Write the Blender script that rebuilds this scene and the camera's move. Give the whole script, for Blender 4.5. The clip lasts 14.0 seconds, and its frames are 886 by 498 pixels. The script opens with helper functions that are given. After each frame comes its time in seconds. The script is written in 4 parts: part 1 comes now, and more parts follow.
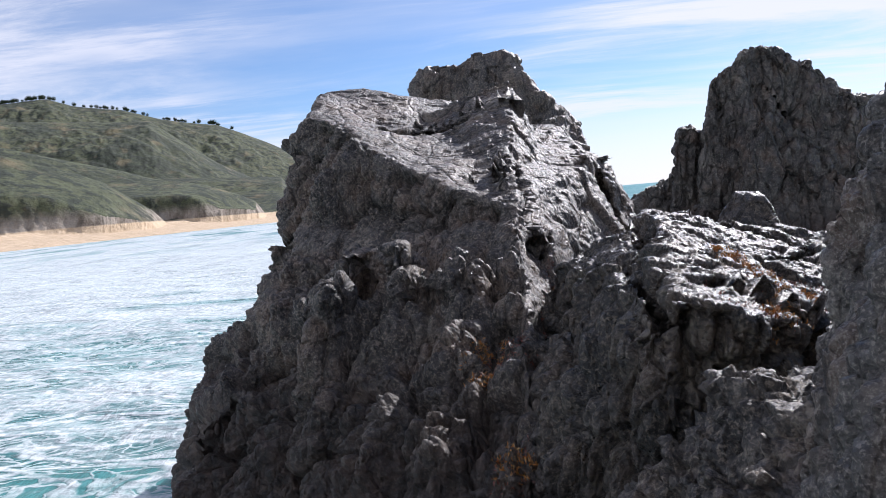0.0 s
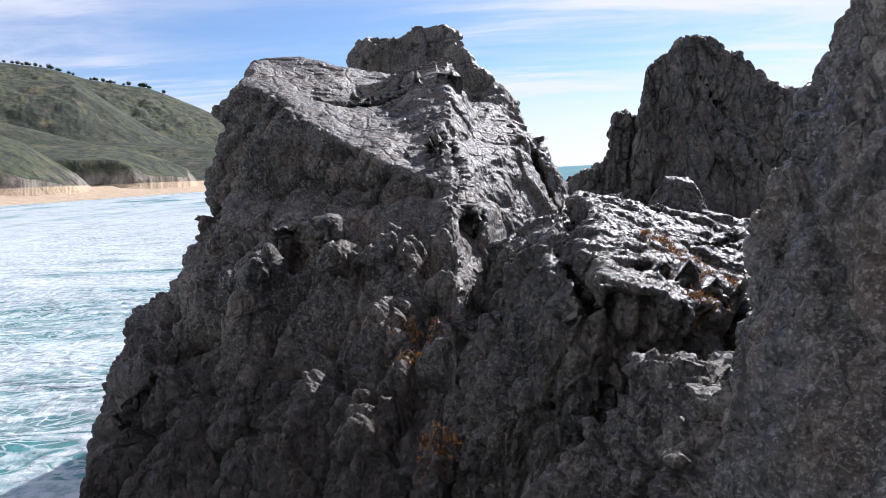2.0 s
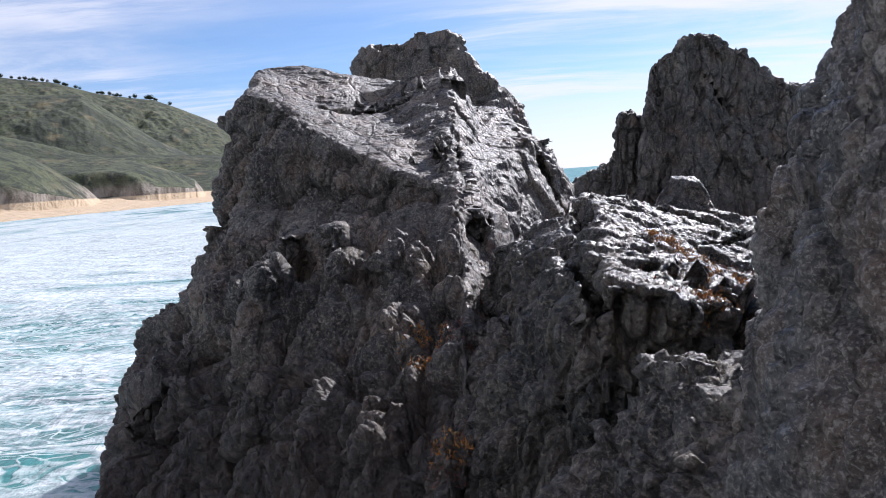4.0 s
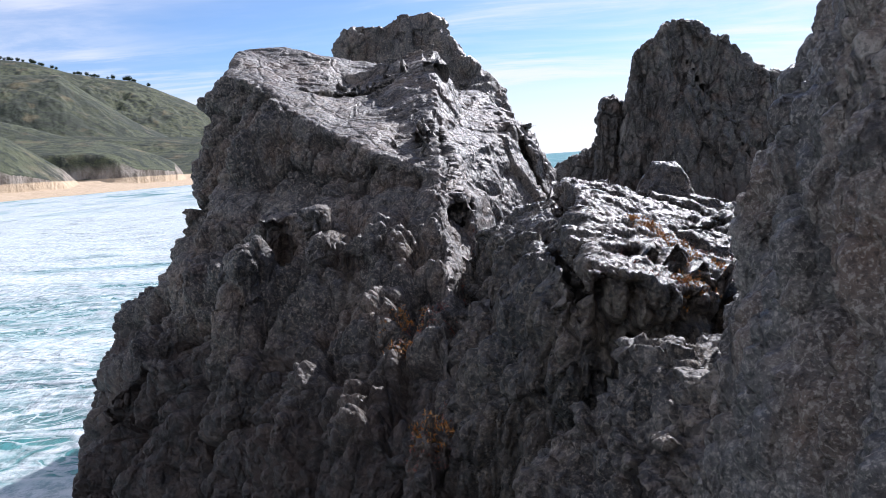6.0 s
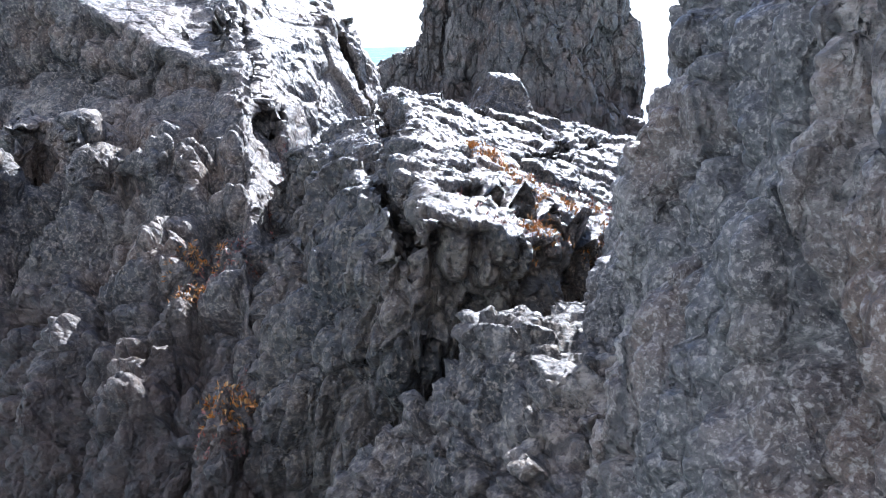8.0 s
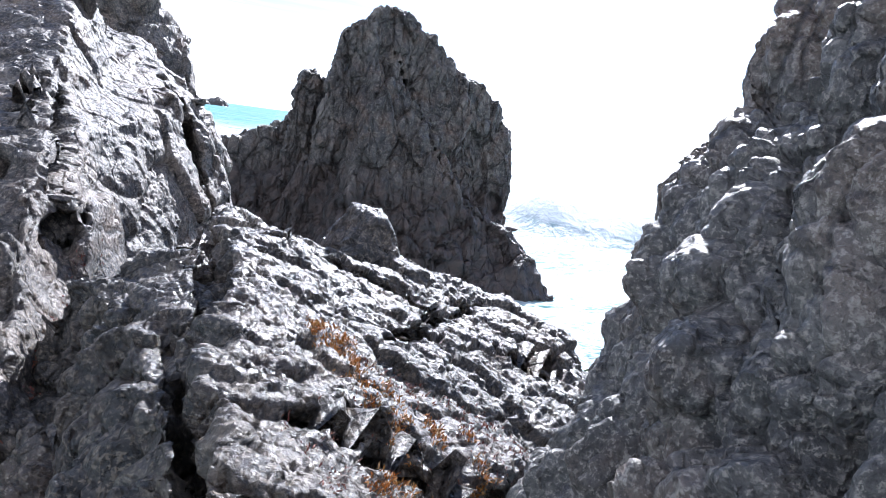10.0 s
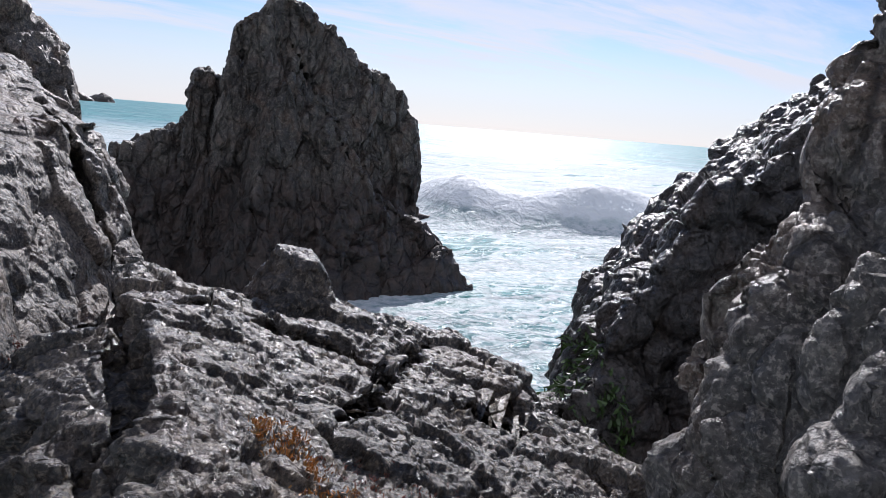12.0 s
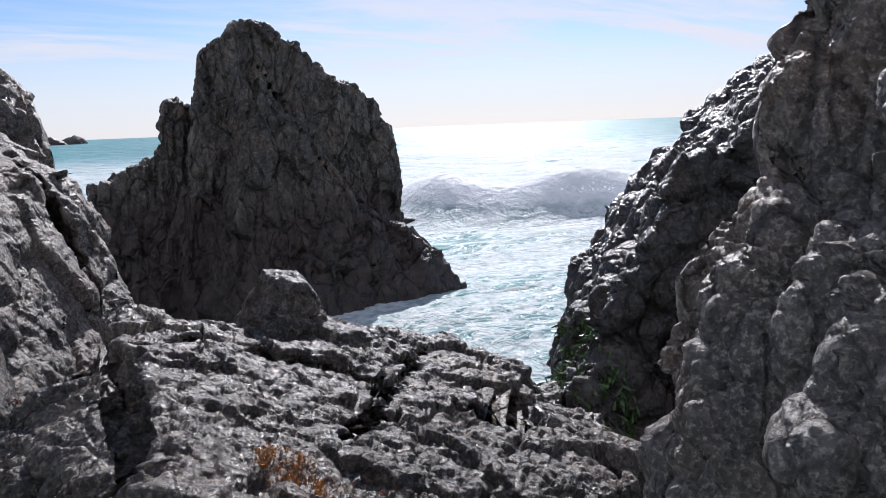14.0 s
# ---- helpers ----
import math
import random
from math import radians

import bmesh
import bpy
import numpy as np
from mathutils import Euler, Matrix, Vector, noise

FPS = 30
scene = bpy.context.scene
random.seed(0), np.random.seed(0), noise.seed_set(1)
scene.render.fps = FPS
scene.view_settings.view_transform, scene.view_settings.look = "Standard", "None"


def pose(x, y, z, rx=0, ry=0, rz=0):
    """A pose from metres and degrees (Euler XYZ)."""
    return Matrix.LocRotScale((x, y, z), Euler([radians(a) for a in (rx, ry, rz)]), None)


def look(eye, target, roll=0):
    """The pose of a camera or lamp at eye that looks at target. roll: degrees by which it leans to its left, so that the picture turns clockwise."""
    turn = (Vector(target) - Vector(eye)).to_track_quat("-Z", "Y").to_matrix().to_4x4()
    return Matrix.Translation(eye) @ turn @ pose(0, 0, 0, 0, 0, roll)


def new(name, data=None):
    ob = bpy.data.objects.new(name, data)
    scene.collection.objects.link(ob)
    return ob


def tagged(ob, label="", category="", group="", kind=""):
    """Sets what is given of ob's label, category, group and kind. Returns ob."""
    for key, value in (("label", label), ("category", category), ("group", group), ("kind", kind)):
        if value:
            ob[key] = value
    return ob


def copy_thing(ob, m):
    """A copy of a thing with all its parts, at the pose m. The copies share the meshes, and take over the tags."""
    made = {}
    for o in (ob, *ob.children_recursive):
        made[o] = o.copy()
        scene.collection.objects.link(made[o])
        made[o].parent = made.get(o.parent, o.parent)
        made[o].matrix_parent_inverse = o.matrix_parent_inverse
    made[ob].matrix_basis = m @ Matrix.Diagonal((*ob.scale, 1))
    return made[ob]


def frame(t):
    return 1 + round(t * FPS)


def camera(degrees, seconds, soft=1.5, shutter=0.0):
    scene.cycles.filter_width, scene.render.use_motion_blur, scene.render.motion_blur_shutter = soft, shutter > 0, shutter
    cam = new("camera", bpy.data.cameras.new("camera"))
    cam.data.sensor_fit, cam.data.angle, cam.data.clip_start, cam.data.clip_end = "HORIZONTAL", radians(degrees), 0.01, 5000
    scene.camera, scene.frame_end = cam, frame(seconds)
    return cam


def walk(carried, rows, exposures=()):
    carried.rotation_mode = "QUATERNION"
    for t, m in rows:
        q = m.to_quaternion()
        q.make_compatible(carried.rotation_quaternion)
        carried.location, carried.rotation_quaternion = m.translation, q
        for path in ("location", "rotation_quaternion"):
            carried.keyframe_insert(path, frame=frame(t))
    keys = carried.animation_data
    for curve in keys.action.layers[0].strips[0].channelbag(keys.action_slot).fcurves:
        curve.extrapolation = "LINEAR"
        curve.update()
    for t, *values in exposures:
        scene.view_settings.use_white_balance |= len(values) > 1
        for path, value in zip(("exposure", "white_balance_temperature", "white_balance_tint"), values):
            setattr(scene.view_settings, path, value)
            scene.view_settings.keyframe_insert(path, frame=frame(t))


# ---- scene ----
cam = camera(61.4, 14.0, soft=0.8)
PATH = [
    (0, (0.362, 0.603, 4.775), (0.21, 2.593, 4.646), -5.1),
    (0.5, (0.391, 0.629, 4.782), (0.392, 2.628, 4.701), -4.2),
    (1, (0.397, 0.659, 4.779), (0.471, 2.655, 4.69), -3.2),
    (1.5, (0.395, 0.678, 4.77), (0.464, 2.671, 4.624), -2.6),
    (2, (0.396, 0.689, 4.771), (0.41, 2.678, 4.566), -3.0),
    (2.5, (0.399, 0.68, 4.774), (0.384, 2.668, 4.551), -3.9),
    (3, (0.405, 0.683, 4.776), (0.393, 2.672, 4.566), -4.3),
    (5.5, (0.403, 0.686, 4.772), (0.413, 2.677, 4.585), -4.1),
    (6, (0.408, 0.691, 4.769), (0.446, 2.677, 4.533), -4.0),
    (6.5, (0.393, 0.713, 4.767), (0.505, 2.684, 4.446), -3.8),
    (7, (0.466, 1.067, 4.642), (0.698, 3.005, 4.207), -3.5),
    (7.5, (0.609, 1.484, 4.77), (0.98, 3.382, 4.26), -2.7),
    (8, (0.558, 1.65, 4.848), (1.045, 3.517, 4.321), -1.1),
    (8.5, (0.753, 2.07, 4.915), (1.366, 3.911, 4.431), 1.6),
    (9, (0.821, 2.379, 5.192), (1.542, 4.201, 4.79), 4.7),
    (9.2, (0.842, 2.484, 5.189), (1.604, 4.295, 4.819), 5.9),
    (11.3, (0.981, 3.131, 5.422), (1.958, 4.851, 5.133), 6.9),
    (11.5, (0.929, 3.207, 5.465), (1.94, 4.905, 5.157), 7.0),
    (12, (0.944, 3.327, 5.463), (2.014, 4.985, 5.136), 4.7),
    (12.5, (0.983, 3.36, 5.469), (2.093, 4.989, 5.129), 2.3),
    (13, (1.001, 3.382, 5.465), (2.124, 5.002, 5.126), -0.2),
    (13.5, (1.006, 3.361, 5.484), (2.118, 4.99, 5.156), -1.9),
    (14, (0.971, 3.292, 5.498), (2.062, 4.936, 5.171), -2.2),
]
walk(cam, [(t, look(eye, target, roll)) for t, eye, target, roll in PATH], exposures=[
    (0, 0.85, 5780, 15), (3.2, 0.86, 5750, 15), (6.0, 0.93, 5680, 15), (6.6, 1.15, 5540, 14), (7.5, 1.98, 5380, 12), (8.5, 2.42, 5330, 12),
    (9.2, 2.38, 5330, 12), (11.3, 0.66, 5820, 15), (12.5, 0.62, 5820, 15), (14, 0.62, 5820, 15),
])

# ---- light and sky ----
SUN_AZ, SUN_EL = radians(37), radians(36)      # clockwise from +y, above the horizon
sun_way = Vector((math.sin(SUN_AZ) * math.cos(SUN_EL), math.cos(SUN_AZ) * math.cos(SUN_EL), math.sin(SUN_EL)))
sun = new("sun", bpy.data.lights.new("sun", "SUN"))
sun.data.energy, sun.data.angle, sun.data.color = 3.6, radians(0.53), (1.0, 0.93, 0.84)
sun.matrix_world = look(sun_way * 50, (0, 0, 0))

world = bpy.data.worlds.new("sky")
scene.world = world
world.use_nodes = True


class Nodes:
    """Short hand for building a node tree."""

    def __init__(self, tree):
        self.tree = tree
        tree.nodes.clear()

    def add(self, kind, **put):
        node = self.tree.nodes.new(kind)
        for key, value in put.items():
            if key in node.inputs:
                self.put(node.inputs[key], value)
            elif key == "sky_type":
                node.sky_type = value
            elif key == "sun_disc":
                node.sun_disc = value
            elif key == "operation":
                node.operation = value
            elif key == "data_type":
                node.data_type = value
            elif key == "blend_type":
                node.blend_type = value
        return node

    def put(self, socket, value):
        if isinstance(value, bpy.types.NodeSocket):
            self.tree.links.new(value, socket)
        else:
            socket.default_value = value

    def noise(self, vec, scale, detail=4.0, rough=0.55, warp=0.0):
        n = self.tree.nodes.new("ShaderNodeTexNoise")
        self.put(n.inputs["Vector"], vec)
        n.inputs["Scale"].default_value, n.inputs["Detail"].default_value = scale, detail
        n.inputs["Roughness"].default_value, n.inputs["Distortion"].default_value = rough, warp
        return n.outputs["Fac"]

    def cells(self, vec, scale, feature="F1"):
        n = self.tree.nodes.new("ShaderNodeTexVoronoi")
        n.feature = feature
        self.put(n.inputs["Vector"], vec)
        n.inputs["Scale"].default_value = scale
        return n.outputs["Distance"]

    def ramp(self, fac, lo, hi, a=0.0, b=1.0):
        n = self.tree.nodes.new("ShaderNodeMapRange")
        self.put(n.inputs[0], fac)
        for k, v in zip((1, 2, 3, 4), (lo, hi, a, b)):
            self.put(n.inputs[k], v)
        n.interpolation_type = "SMOOTHSTEP"
        return n.outputs[0]

    def calc(self, op, a, b=0.0, c=0.0):
        n = self.tree.nodes.new("ShaderNodeMath")
        n.operation = op
        for k, v in enumerate((a, b, c)):
            self.put(n.inputs[k], v)
        return n.outputs[0]

    def mix(self, fac, a, b):
        n = self.tree.nodes.new("ShaderNodeMix")
        n.data_type = "RGBA"
        self.put(n.inputs[0], fac)
        for k, v in ((6, a), (7, b)):
            self.put(n.inputs[k], v if isinstance(v, bpy.types.NodeSocket) else (*v, 1.0))
        return n.outputs[2]

    def stretched(self, vec, sx, sy, sz, turn=(0, 0, 0)):
        n = self.tree.nodes.new("ShaderNodeMapping")
        self.put(n.inputs["Vector"], vec)
        n.inputs["Scale"].default_value = (sx, sy, sz)
        n.inputs["Rotation"].default_value = [radians(a) for a in turn]
        return n.outputs[0]

    def bump(self, height, strength, dist, before=None):
        n = self.tree.nodes.new("ShaderNodeBump")
        self.put(n.inputs["Height"], height)
        n.inputs["Strength"].default_value, n.inputs["Distance"].default_value = strength, dist
        if before:
            self.put(n.inputs["Normal"], before)
        return n.outputs[0]


def sky():
    nd = Nodes(world.node_tree)
    air = nd.add("ShaderNodeTexSky", sky_type="NISHITA", sun_disc=False)
    air.sun_elevation, air.sun_rotation = SUN_EL, SUN_AZ
    air.air_density, air.dust_density, air.ozone_density = 0.9, 0.25, 3.0
    way = nd.add("ShaderNodeTexCoord").outputs["Generated"]
    part = nd.add("ShaderNodeSeparateXYZ", Vector=way)
    up = nd.calc("ADD", nd.calc("MAXIMUM", part.outputs[2], 0.0), 0.09)
    flat = nd.add("ShaderNodeCombineXYZ", X=nd.calc("DIVIDE", part.outputs[0], up), Y=nd.calc("DIVIDE", part.outputs[1], up)).outputs[0]
    drift = nd.stretched(flat, 0.42, 1.25, 1, (0, 0, 38))
    wisps = nd.noise(drift, 0.9, 9, 0.66, 0.5)
    bank = nd.noise(nd.stretched(flat, 0.6, 0.8, 1, (0, 0, 20)), 0.30, 5, 0.55, 0.4)
    veil = nd.noise(drift, 0.35, 6, 0.6, 0.3)
    cloud = nd.calc("MULTIPLY", nd.ramp(wisps, 0.41, 0.60), nd.ramp(bank, 0.40, 0.54, 0.1, 1.0))
    cloud = nd.calc("ADD", cloud, nd.ramp(veil, 0.40, 0.64, 0.0, 0.40))
    low = nd.ramp(part.outputs[2], 0.02, 0.14, 0.70, 0.0)
    cloud = nd.calc("MULTIPLY", cloud, nd.ramp(part.outputs[2], 0.05, 0.11))
    cover = nd.calc("MINIMUM", nd.calc("ADD", nd.calc("MULTIPLY", cloud, 0.8), low), 0.9)
    blue = nd.add("ShaderNodeMix", data_type="RGBA", blend_type="MULTIPLY")
    blue.inputs[0].default_value = 1.0
    nd.put(blue.inputs[6], air.outputs[0])
    blue.inputs[7].default_value = (0.97, 0.99, 1.03, 1)
    colour = nd.mix(cover, blue.outputs[2], (8.8, 8.45, 8.3))
    back = nd.add("ShaderNodeBackground", Color=colour, Strength=0.062)
    out = nd.add("ShaderNodeOutputWorld")
    nd.tree.links.new(back.outputs[0], out.inputs[0])


sky()


# ---- materials ----
def surface(name):
    m = bpy.data.materials.new(name)
    m.use_nodes = True
    nd = Nodes(m.node_tree)
    skin = nd.add("ShaderNodeBsdfPrincipled")
    out = nd.add("ShaderNodeOutputMaterial")
    nd.tree.links.new(skin.outputs[0], out.inputs[0])
    place = nd.add("ShaderNodeNewGeometry").outputs["Position"]
    return m, nd, skin, place


def rock_material(name, dark, mid, light, rough, px, wet, spots, tide=0.0, coarse=1.0, fine=1.0, fleck=0.4, gloss_level=0.35):
    """Weathered sea rock: broad tones, pale salt-worn patches, specks, thin cracks and pits with their shade put into
    the colour. px: size of the finest grain in metres.
    tide: height up to which weed and the swell darken it; fleck: how strongly the small marks and the painted shade of
    hollows stand out."""
    m, nd, skin, p = surface(name)
    k = 1.0 / px
    grain = nd.noise(p, 0.30 * k, 4, 0.75)
    rubble = nd.noise(p, 0.05 * k, 7, 0.70)
    mott = nd.noise(p, 0.010 * k, 6, 0.62, 0.2)
    patch = nd.noise(nd.stretched(p, 1, 1, 0.6), 0.9, 6, 0.65, 0.4)
    tint = nd.noise(p, 1.7, 4, 0.6, 0.3)
    wander = nd.add("ShaderNodeVectorMath", operation="MULTIPLY_ADD")
    wavy = nd.add("ShaderNodeTexNoise", Scale=2.6, Detail=5.0)
    nd.put(wavy.inputs["Vector"], p)
    nd.put(wander.inputs[0], wavy.outputs["Color"])
    wander.inputs[1].default_value = (0.22, 0.22, 0.22)
    nd.put(wander.inputs[2], p)
    bent = nd.stretched(wander.outputs[0], 1, 1, 0.45, (8, -14, 25))
    seams = nd.cells(bent, 1.5, "DISTANCE_TO_EDGE")
    chaps = nd.cells(bent, 0.035 * k, "DISTANCE_TO_EDGE")
    # shade inside the cracks, as masks for darkening the colour below
    seam_shade = nd.calc("MULTIPLY", nd.ramp(seams, 0.004, 0.022, 0.7, 0.0), nd.ramp(tint, 0.42, 0.55))
    chap_shade = nd.calc("MULTIPLY", nd.ramp(chaps, 0.008, 0.045, 0.6, 0.0), nd.ramp(mott, 0.48, 0.60))
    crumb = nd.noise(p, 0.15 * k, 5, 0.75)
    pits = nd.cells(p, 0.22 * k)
    speck = nd.cells(nd.stretched(p, 1.1, 0.9, 1.3, (20, 30, 10)), 0.15 * k)
    colour = nd.mix(nd.ramp(nd.calc("ADD", nd.calc("MULTIPLY", mott, 0.6), nd.calc("MULTIPLY", rubble, 0.4)), 0.38, 0.60), dark, mid)
    colour = nd.mix(nd.ramp(tint, 0.45, 0.7, 0, 0.5), colour, (mid[0] * 1.6, mid[1] * 1.05, mid[2] * 0.7))
    colour = nd.mix(nd.calc("MULTIPLY", nd.ramp(patch, 0.50, 0.66, 0.0, 0.8), nd.ramp(rubble, 0.40, 0.62)), colour, light)
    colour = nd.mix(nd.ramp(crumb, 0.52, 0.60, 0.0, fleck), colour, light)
    # hollows between the crumbs get their shade in the colour
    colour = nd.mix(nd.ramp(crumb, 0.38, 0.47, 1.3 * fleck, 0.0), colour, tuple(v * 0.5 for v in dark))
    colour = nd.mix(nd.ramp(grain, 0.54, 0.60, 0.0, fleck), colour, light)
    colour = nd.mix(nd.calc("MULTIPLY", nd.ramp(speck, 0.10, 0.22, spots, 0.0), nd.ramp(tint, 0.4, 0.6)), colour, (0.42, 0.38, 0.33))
    # pits and cracks painted near black for the shade in them
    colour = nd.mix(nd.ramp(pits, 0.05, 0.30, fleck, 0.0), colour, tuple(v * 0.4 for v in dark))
    colour = nd.mix(nd.calc("MAXIMUM", seam_shade, chap_shade), colour, tuple(v * 0.3 for v in dark))
    if tide:
        # the weedy, water-darkened zone that the swell reaches
        z = nd.add("ShaderNodeSeparateXYZ", Vector=p).outputs[2]
        reach = nd.ramp(nd.calc("ADD", z, nd.calc("MULTIPLY", nd.calc("SUBTRACT", patch, 0.5), 2.4)), tide - 0.6, tide + 0.5, 0.78, 0.0)
        weed = nd.mix(nd.ramp(rubble, 0.4, 0.62), (0.016, 0.013, 0.012), (0.060, 0.040, 0.032))
        colour = nd.mix(reach, colour, weed)
    nd.put(skin.inputs["Base Color"], colour)
    nd.put(skin.inputs["Roughness"], nd.ramp(rubble, 0.3, 0.7, rough - wet, rough + 0.12))
    skin.inputs["Specular IOR Level"].default_value = gloss_level
    b0 = nd.bump(nd.ramp(seams, 0.0, 0.05), 1.0, 2.6 * px * coarse)
    b0 = nd.bump(nd.ramp(chaps, 0.0, 0.10), 0.8, 1.4 * px * coarse, b0)
    b1 = nd.bump(rubble, 1.0, 2.2 * px * coarse, b0)
    b2 = nd.bump(pits, 0.7, 0.7 * px * fine, b1)
    b3 = nd.bump(nd.calc("ADD", crumb, nd.calc("MULTIPLY", grain, 0.5)), 1.0, 0.9 * px * fine, b2)
    nd.put(skin.inputs["Normal"], b3)
    return m


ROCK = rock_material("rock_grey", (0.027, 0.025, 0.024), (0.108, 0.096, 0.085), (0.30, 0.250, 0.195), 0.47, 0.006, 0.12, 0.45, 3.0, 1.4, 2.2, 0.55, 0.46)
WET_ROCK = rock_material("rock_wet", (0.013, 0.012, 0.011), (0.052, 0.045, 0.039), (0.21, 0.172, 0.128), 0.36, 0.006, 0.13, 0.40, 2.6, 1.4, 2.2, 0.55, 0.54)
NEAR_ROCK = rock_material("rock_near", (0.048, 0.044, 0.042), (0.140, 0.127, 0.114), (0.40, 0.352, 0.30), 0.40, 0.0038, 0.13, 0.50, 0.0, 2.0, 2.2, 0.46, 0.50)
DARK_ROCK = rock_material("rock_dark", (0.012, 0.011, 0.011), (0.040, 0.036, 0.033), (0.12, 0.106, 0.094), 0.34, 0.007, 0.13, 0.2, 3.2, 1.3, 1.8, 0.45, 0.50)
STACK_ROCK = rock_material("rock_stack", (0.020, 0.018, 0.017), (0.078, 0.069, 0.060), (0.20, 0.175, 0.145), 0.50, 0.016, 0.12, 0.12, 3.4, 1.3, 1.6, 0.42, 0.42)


def sea_material():
    m, nd, skin, p = surface("sea_water")
    warp = nd.add("ShaderNodeVectorMath", operation="MULTIPLY_ADD")
    wn = nd.add("ShaderNodeTexNoise", Scale=0.35, Detail=4.0)
    nd.put(wn.inputs["Vector"], p)
    nd.put(warp.inputs[0], wn.outputs["Color"])
    warp.inputs[1].default_value = (3.4, 3.4, 0)
    nd.put(warp.inputs[2], p)
    q = nd.stretched(warp.outputs[0], 0.45, 1.15, 1, (0, 0, 15))
    cell = nd.cells(q, 0.9, "DISTANCE_TO_EDGE")
    cell2 = nd.cells(q, 2.8, "DISTANCE_TO_EDGE")
    lines = nd.calc("MAXIMUM", nd.ramp(cell, 0.03, 0.16, 1, 0), nd.ramp(cell2, 0.02, 0.12, 0.8, 0))
    patch = nd.noise(nd.stretched(p, 0.55, 1.3, 1, (0, 0, 15)), 0.13, 6, 0.66, 0.5)
    apart = nd.add("ShaderNodeVectorMath", operation="LENGTH")
    nd.put(apart.inputs[0], p)
    far = nd.ramp(apart.outputs["Value"], 14, 60)
    out_at_sea = nd.ramp(apart.outputs["Value"], 90, 260)
    bay = nd.ramp(nd.add("ShaderNodeSeparateXYZ", Vector=p).outputs[0], -6, 2, 1, 0)
    need = nd.calc("SUBTRACT", 0.575, nd.calc("ADD", nd.calc("MULTIPLY", far, 0.16), nd.calc("MULTIPLY", bay, nd.ramp(apart.outputs["Value"], 34, 85, 0.0, 0.22))))
    sheet = nd.ramp(patch, nd.calc("SUBTRACT", need, 0.1), nd.calc("ADD", need, 0.1))
    open_sea = nd.ramp(nd.noise(nd.stretched(p, 1, 0.35, 1), 0.06, 5, 0.65, 0.5), nd.calc("SUBTRACT", 0.5, nd.calc("MULTIPLY", bay, 0.12)), nd.calc("SUBTRACT", 0.62, nd.calc("MULTIPLY", bay, 0.10)))
    foam_far = nd.calc("MULTIPLY", open_sea, nd.calc("ADD", nd.calc("MULTIPLY", bay, 0.9), 0.25))
    foam = nd.add("ShaderNodeMix", data_type="FLOAT", Factor=out_at_sea)
    nd.put(foam.inputs[2], nd.calc("MAXIMUM", sheet, nd.calc("MULTIPLY", lines, nd.ramp(patch, 0.28, 0.5))))
    nd.put(foam.inputs[3], foam_far)
    height = nd.add("ShaderNodeSeparateXYZ", Vector=p).outputs[2]
    moved = nd.add("ShaderNodeVectorMath", operation="SUBTRACT")
    nd.put(moved.inputs[0], p)
    moved.inputs[1].default_value = (10.3, 27.6, 0)
    spill = nd.ramp(nd.calc("ADD", height, nd.noise(p, 0.5, 4, 0.7)), 0.95, 1.7)
    clear = nd.calc("MULTIPLY", nd.ramp(height, 0.55, 1.1), nd.calc("SUBTRACT", 1.0, spill))
    ring = nd.add("ShaderNodeVectorMath", operation="LENGTH")
    nd.put(ring.inputs[0], nd.stretched(moved.outputs[0], 0.165, 0.20, 0))
    collar = nd.ramp(nd.calc("ADD", ring.outputs["Value"], nd.calc("MULTIPLY", nd.noise(p, 0.8, 5, 0.7), 0.5)), 1.15, 1.5, 1.0, 0.0)
    fac = nd.calc("MAXIMUM", nd.calc("MULTIPLY", foam.outputs[0], nd.calc("SUBTRACT", 1.0, clear)), nd.calc("MAXIMUM", spill, collar))
    froth = nd.noise(p, 3.2, 6, 0.7)
    water = nd.mix(nd.ramp(nd.noise(p, 0.09, 4), 0.35, 0.65), (0.045, 0.165, 0.17), (0.10, 0.29, 0.28))
    white = nd.mix(nd.ramp(froth, 0.36, 0.58), (0.30, 0.38, 0.39), (0.62, 0.65, 0.65))
    white = nd.mix(spill, white, (0.78, 0.80, 0.80))
    nd.put(skin.inputs["Base Color"], nd.mix(fac, water, white))
    nd.put(skin.inputs["Roughness"], nd.calc("MAXIMUM", nd.ramp(fac, 0.1, 0.9, 0.10, 0.7), nd.ramp(apart.outputs["Value"], 25, 300, 0.14, 0.36)))
    skin.inputs["IOR"].default_value = 1.33
    skin.inputs["Specular IOR Level"].default_value = 0.18
    ripple = nd.noise(nd.stretched(p, 1, 0.5, 1, (0, 0, -25)), 1.3, 6, 0.6, 0.4)
    swell = nd.noise(nd.stretched(p, 0.5, 1, 1, (0, 0, 25)), 0.28, 4, 0.55, 0.4)
    b1 = nd.bump(nd.noise(nd.stretched(p, 1, 0.45, 1, (0, 0, -30)), 0.09, 2, 0.5, 0.3), 0.7, 2.5)
    b1 = nd.bump(swell, 0.8, 1.2, b1)
    b2 = nd.bump(ripple, 0.8, 0.32, b1)
    b3 = nd.bump(nd.calc("MULTIPLY", froth, fac), 0.4, 0.12, b2)
    nd.put(skin.inputs["Normal"], b3)
    return m


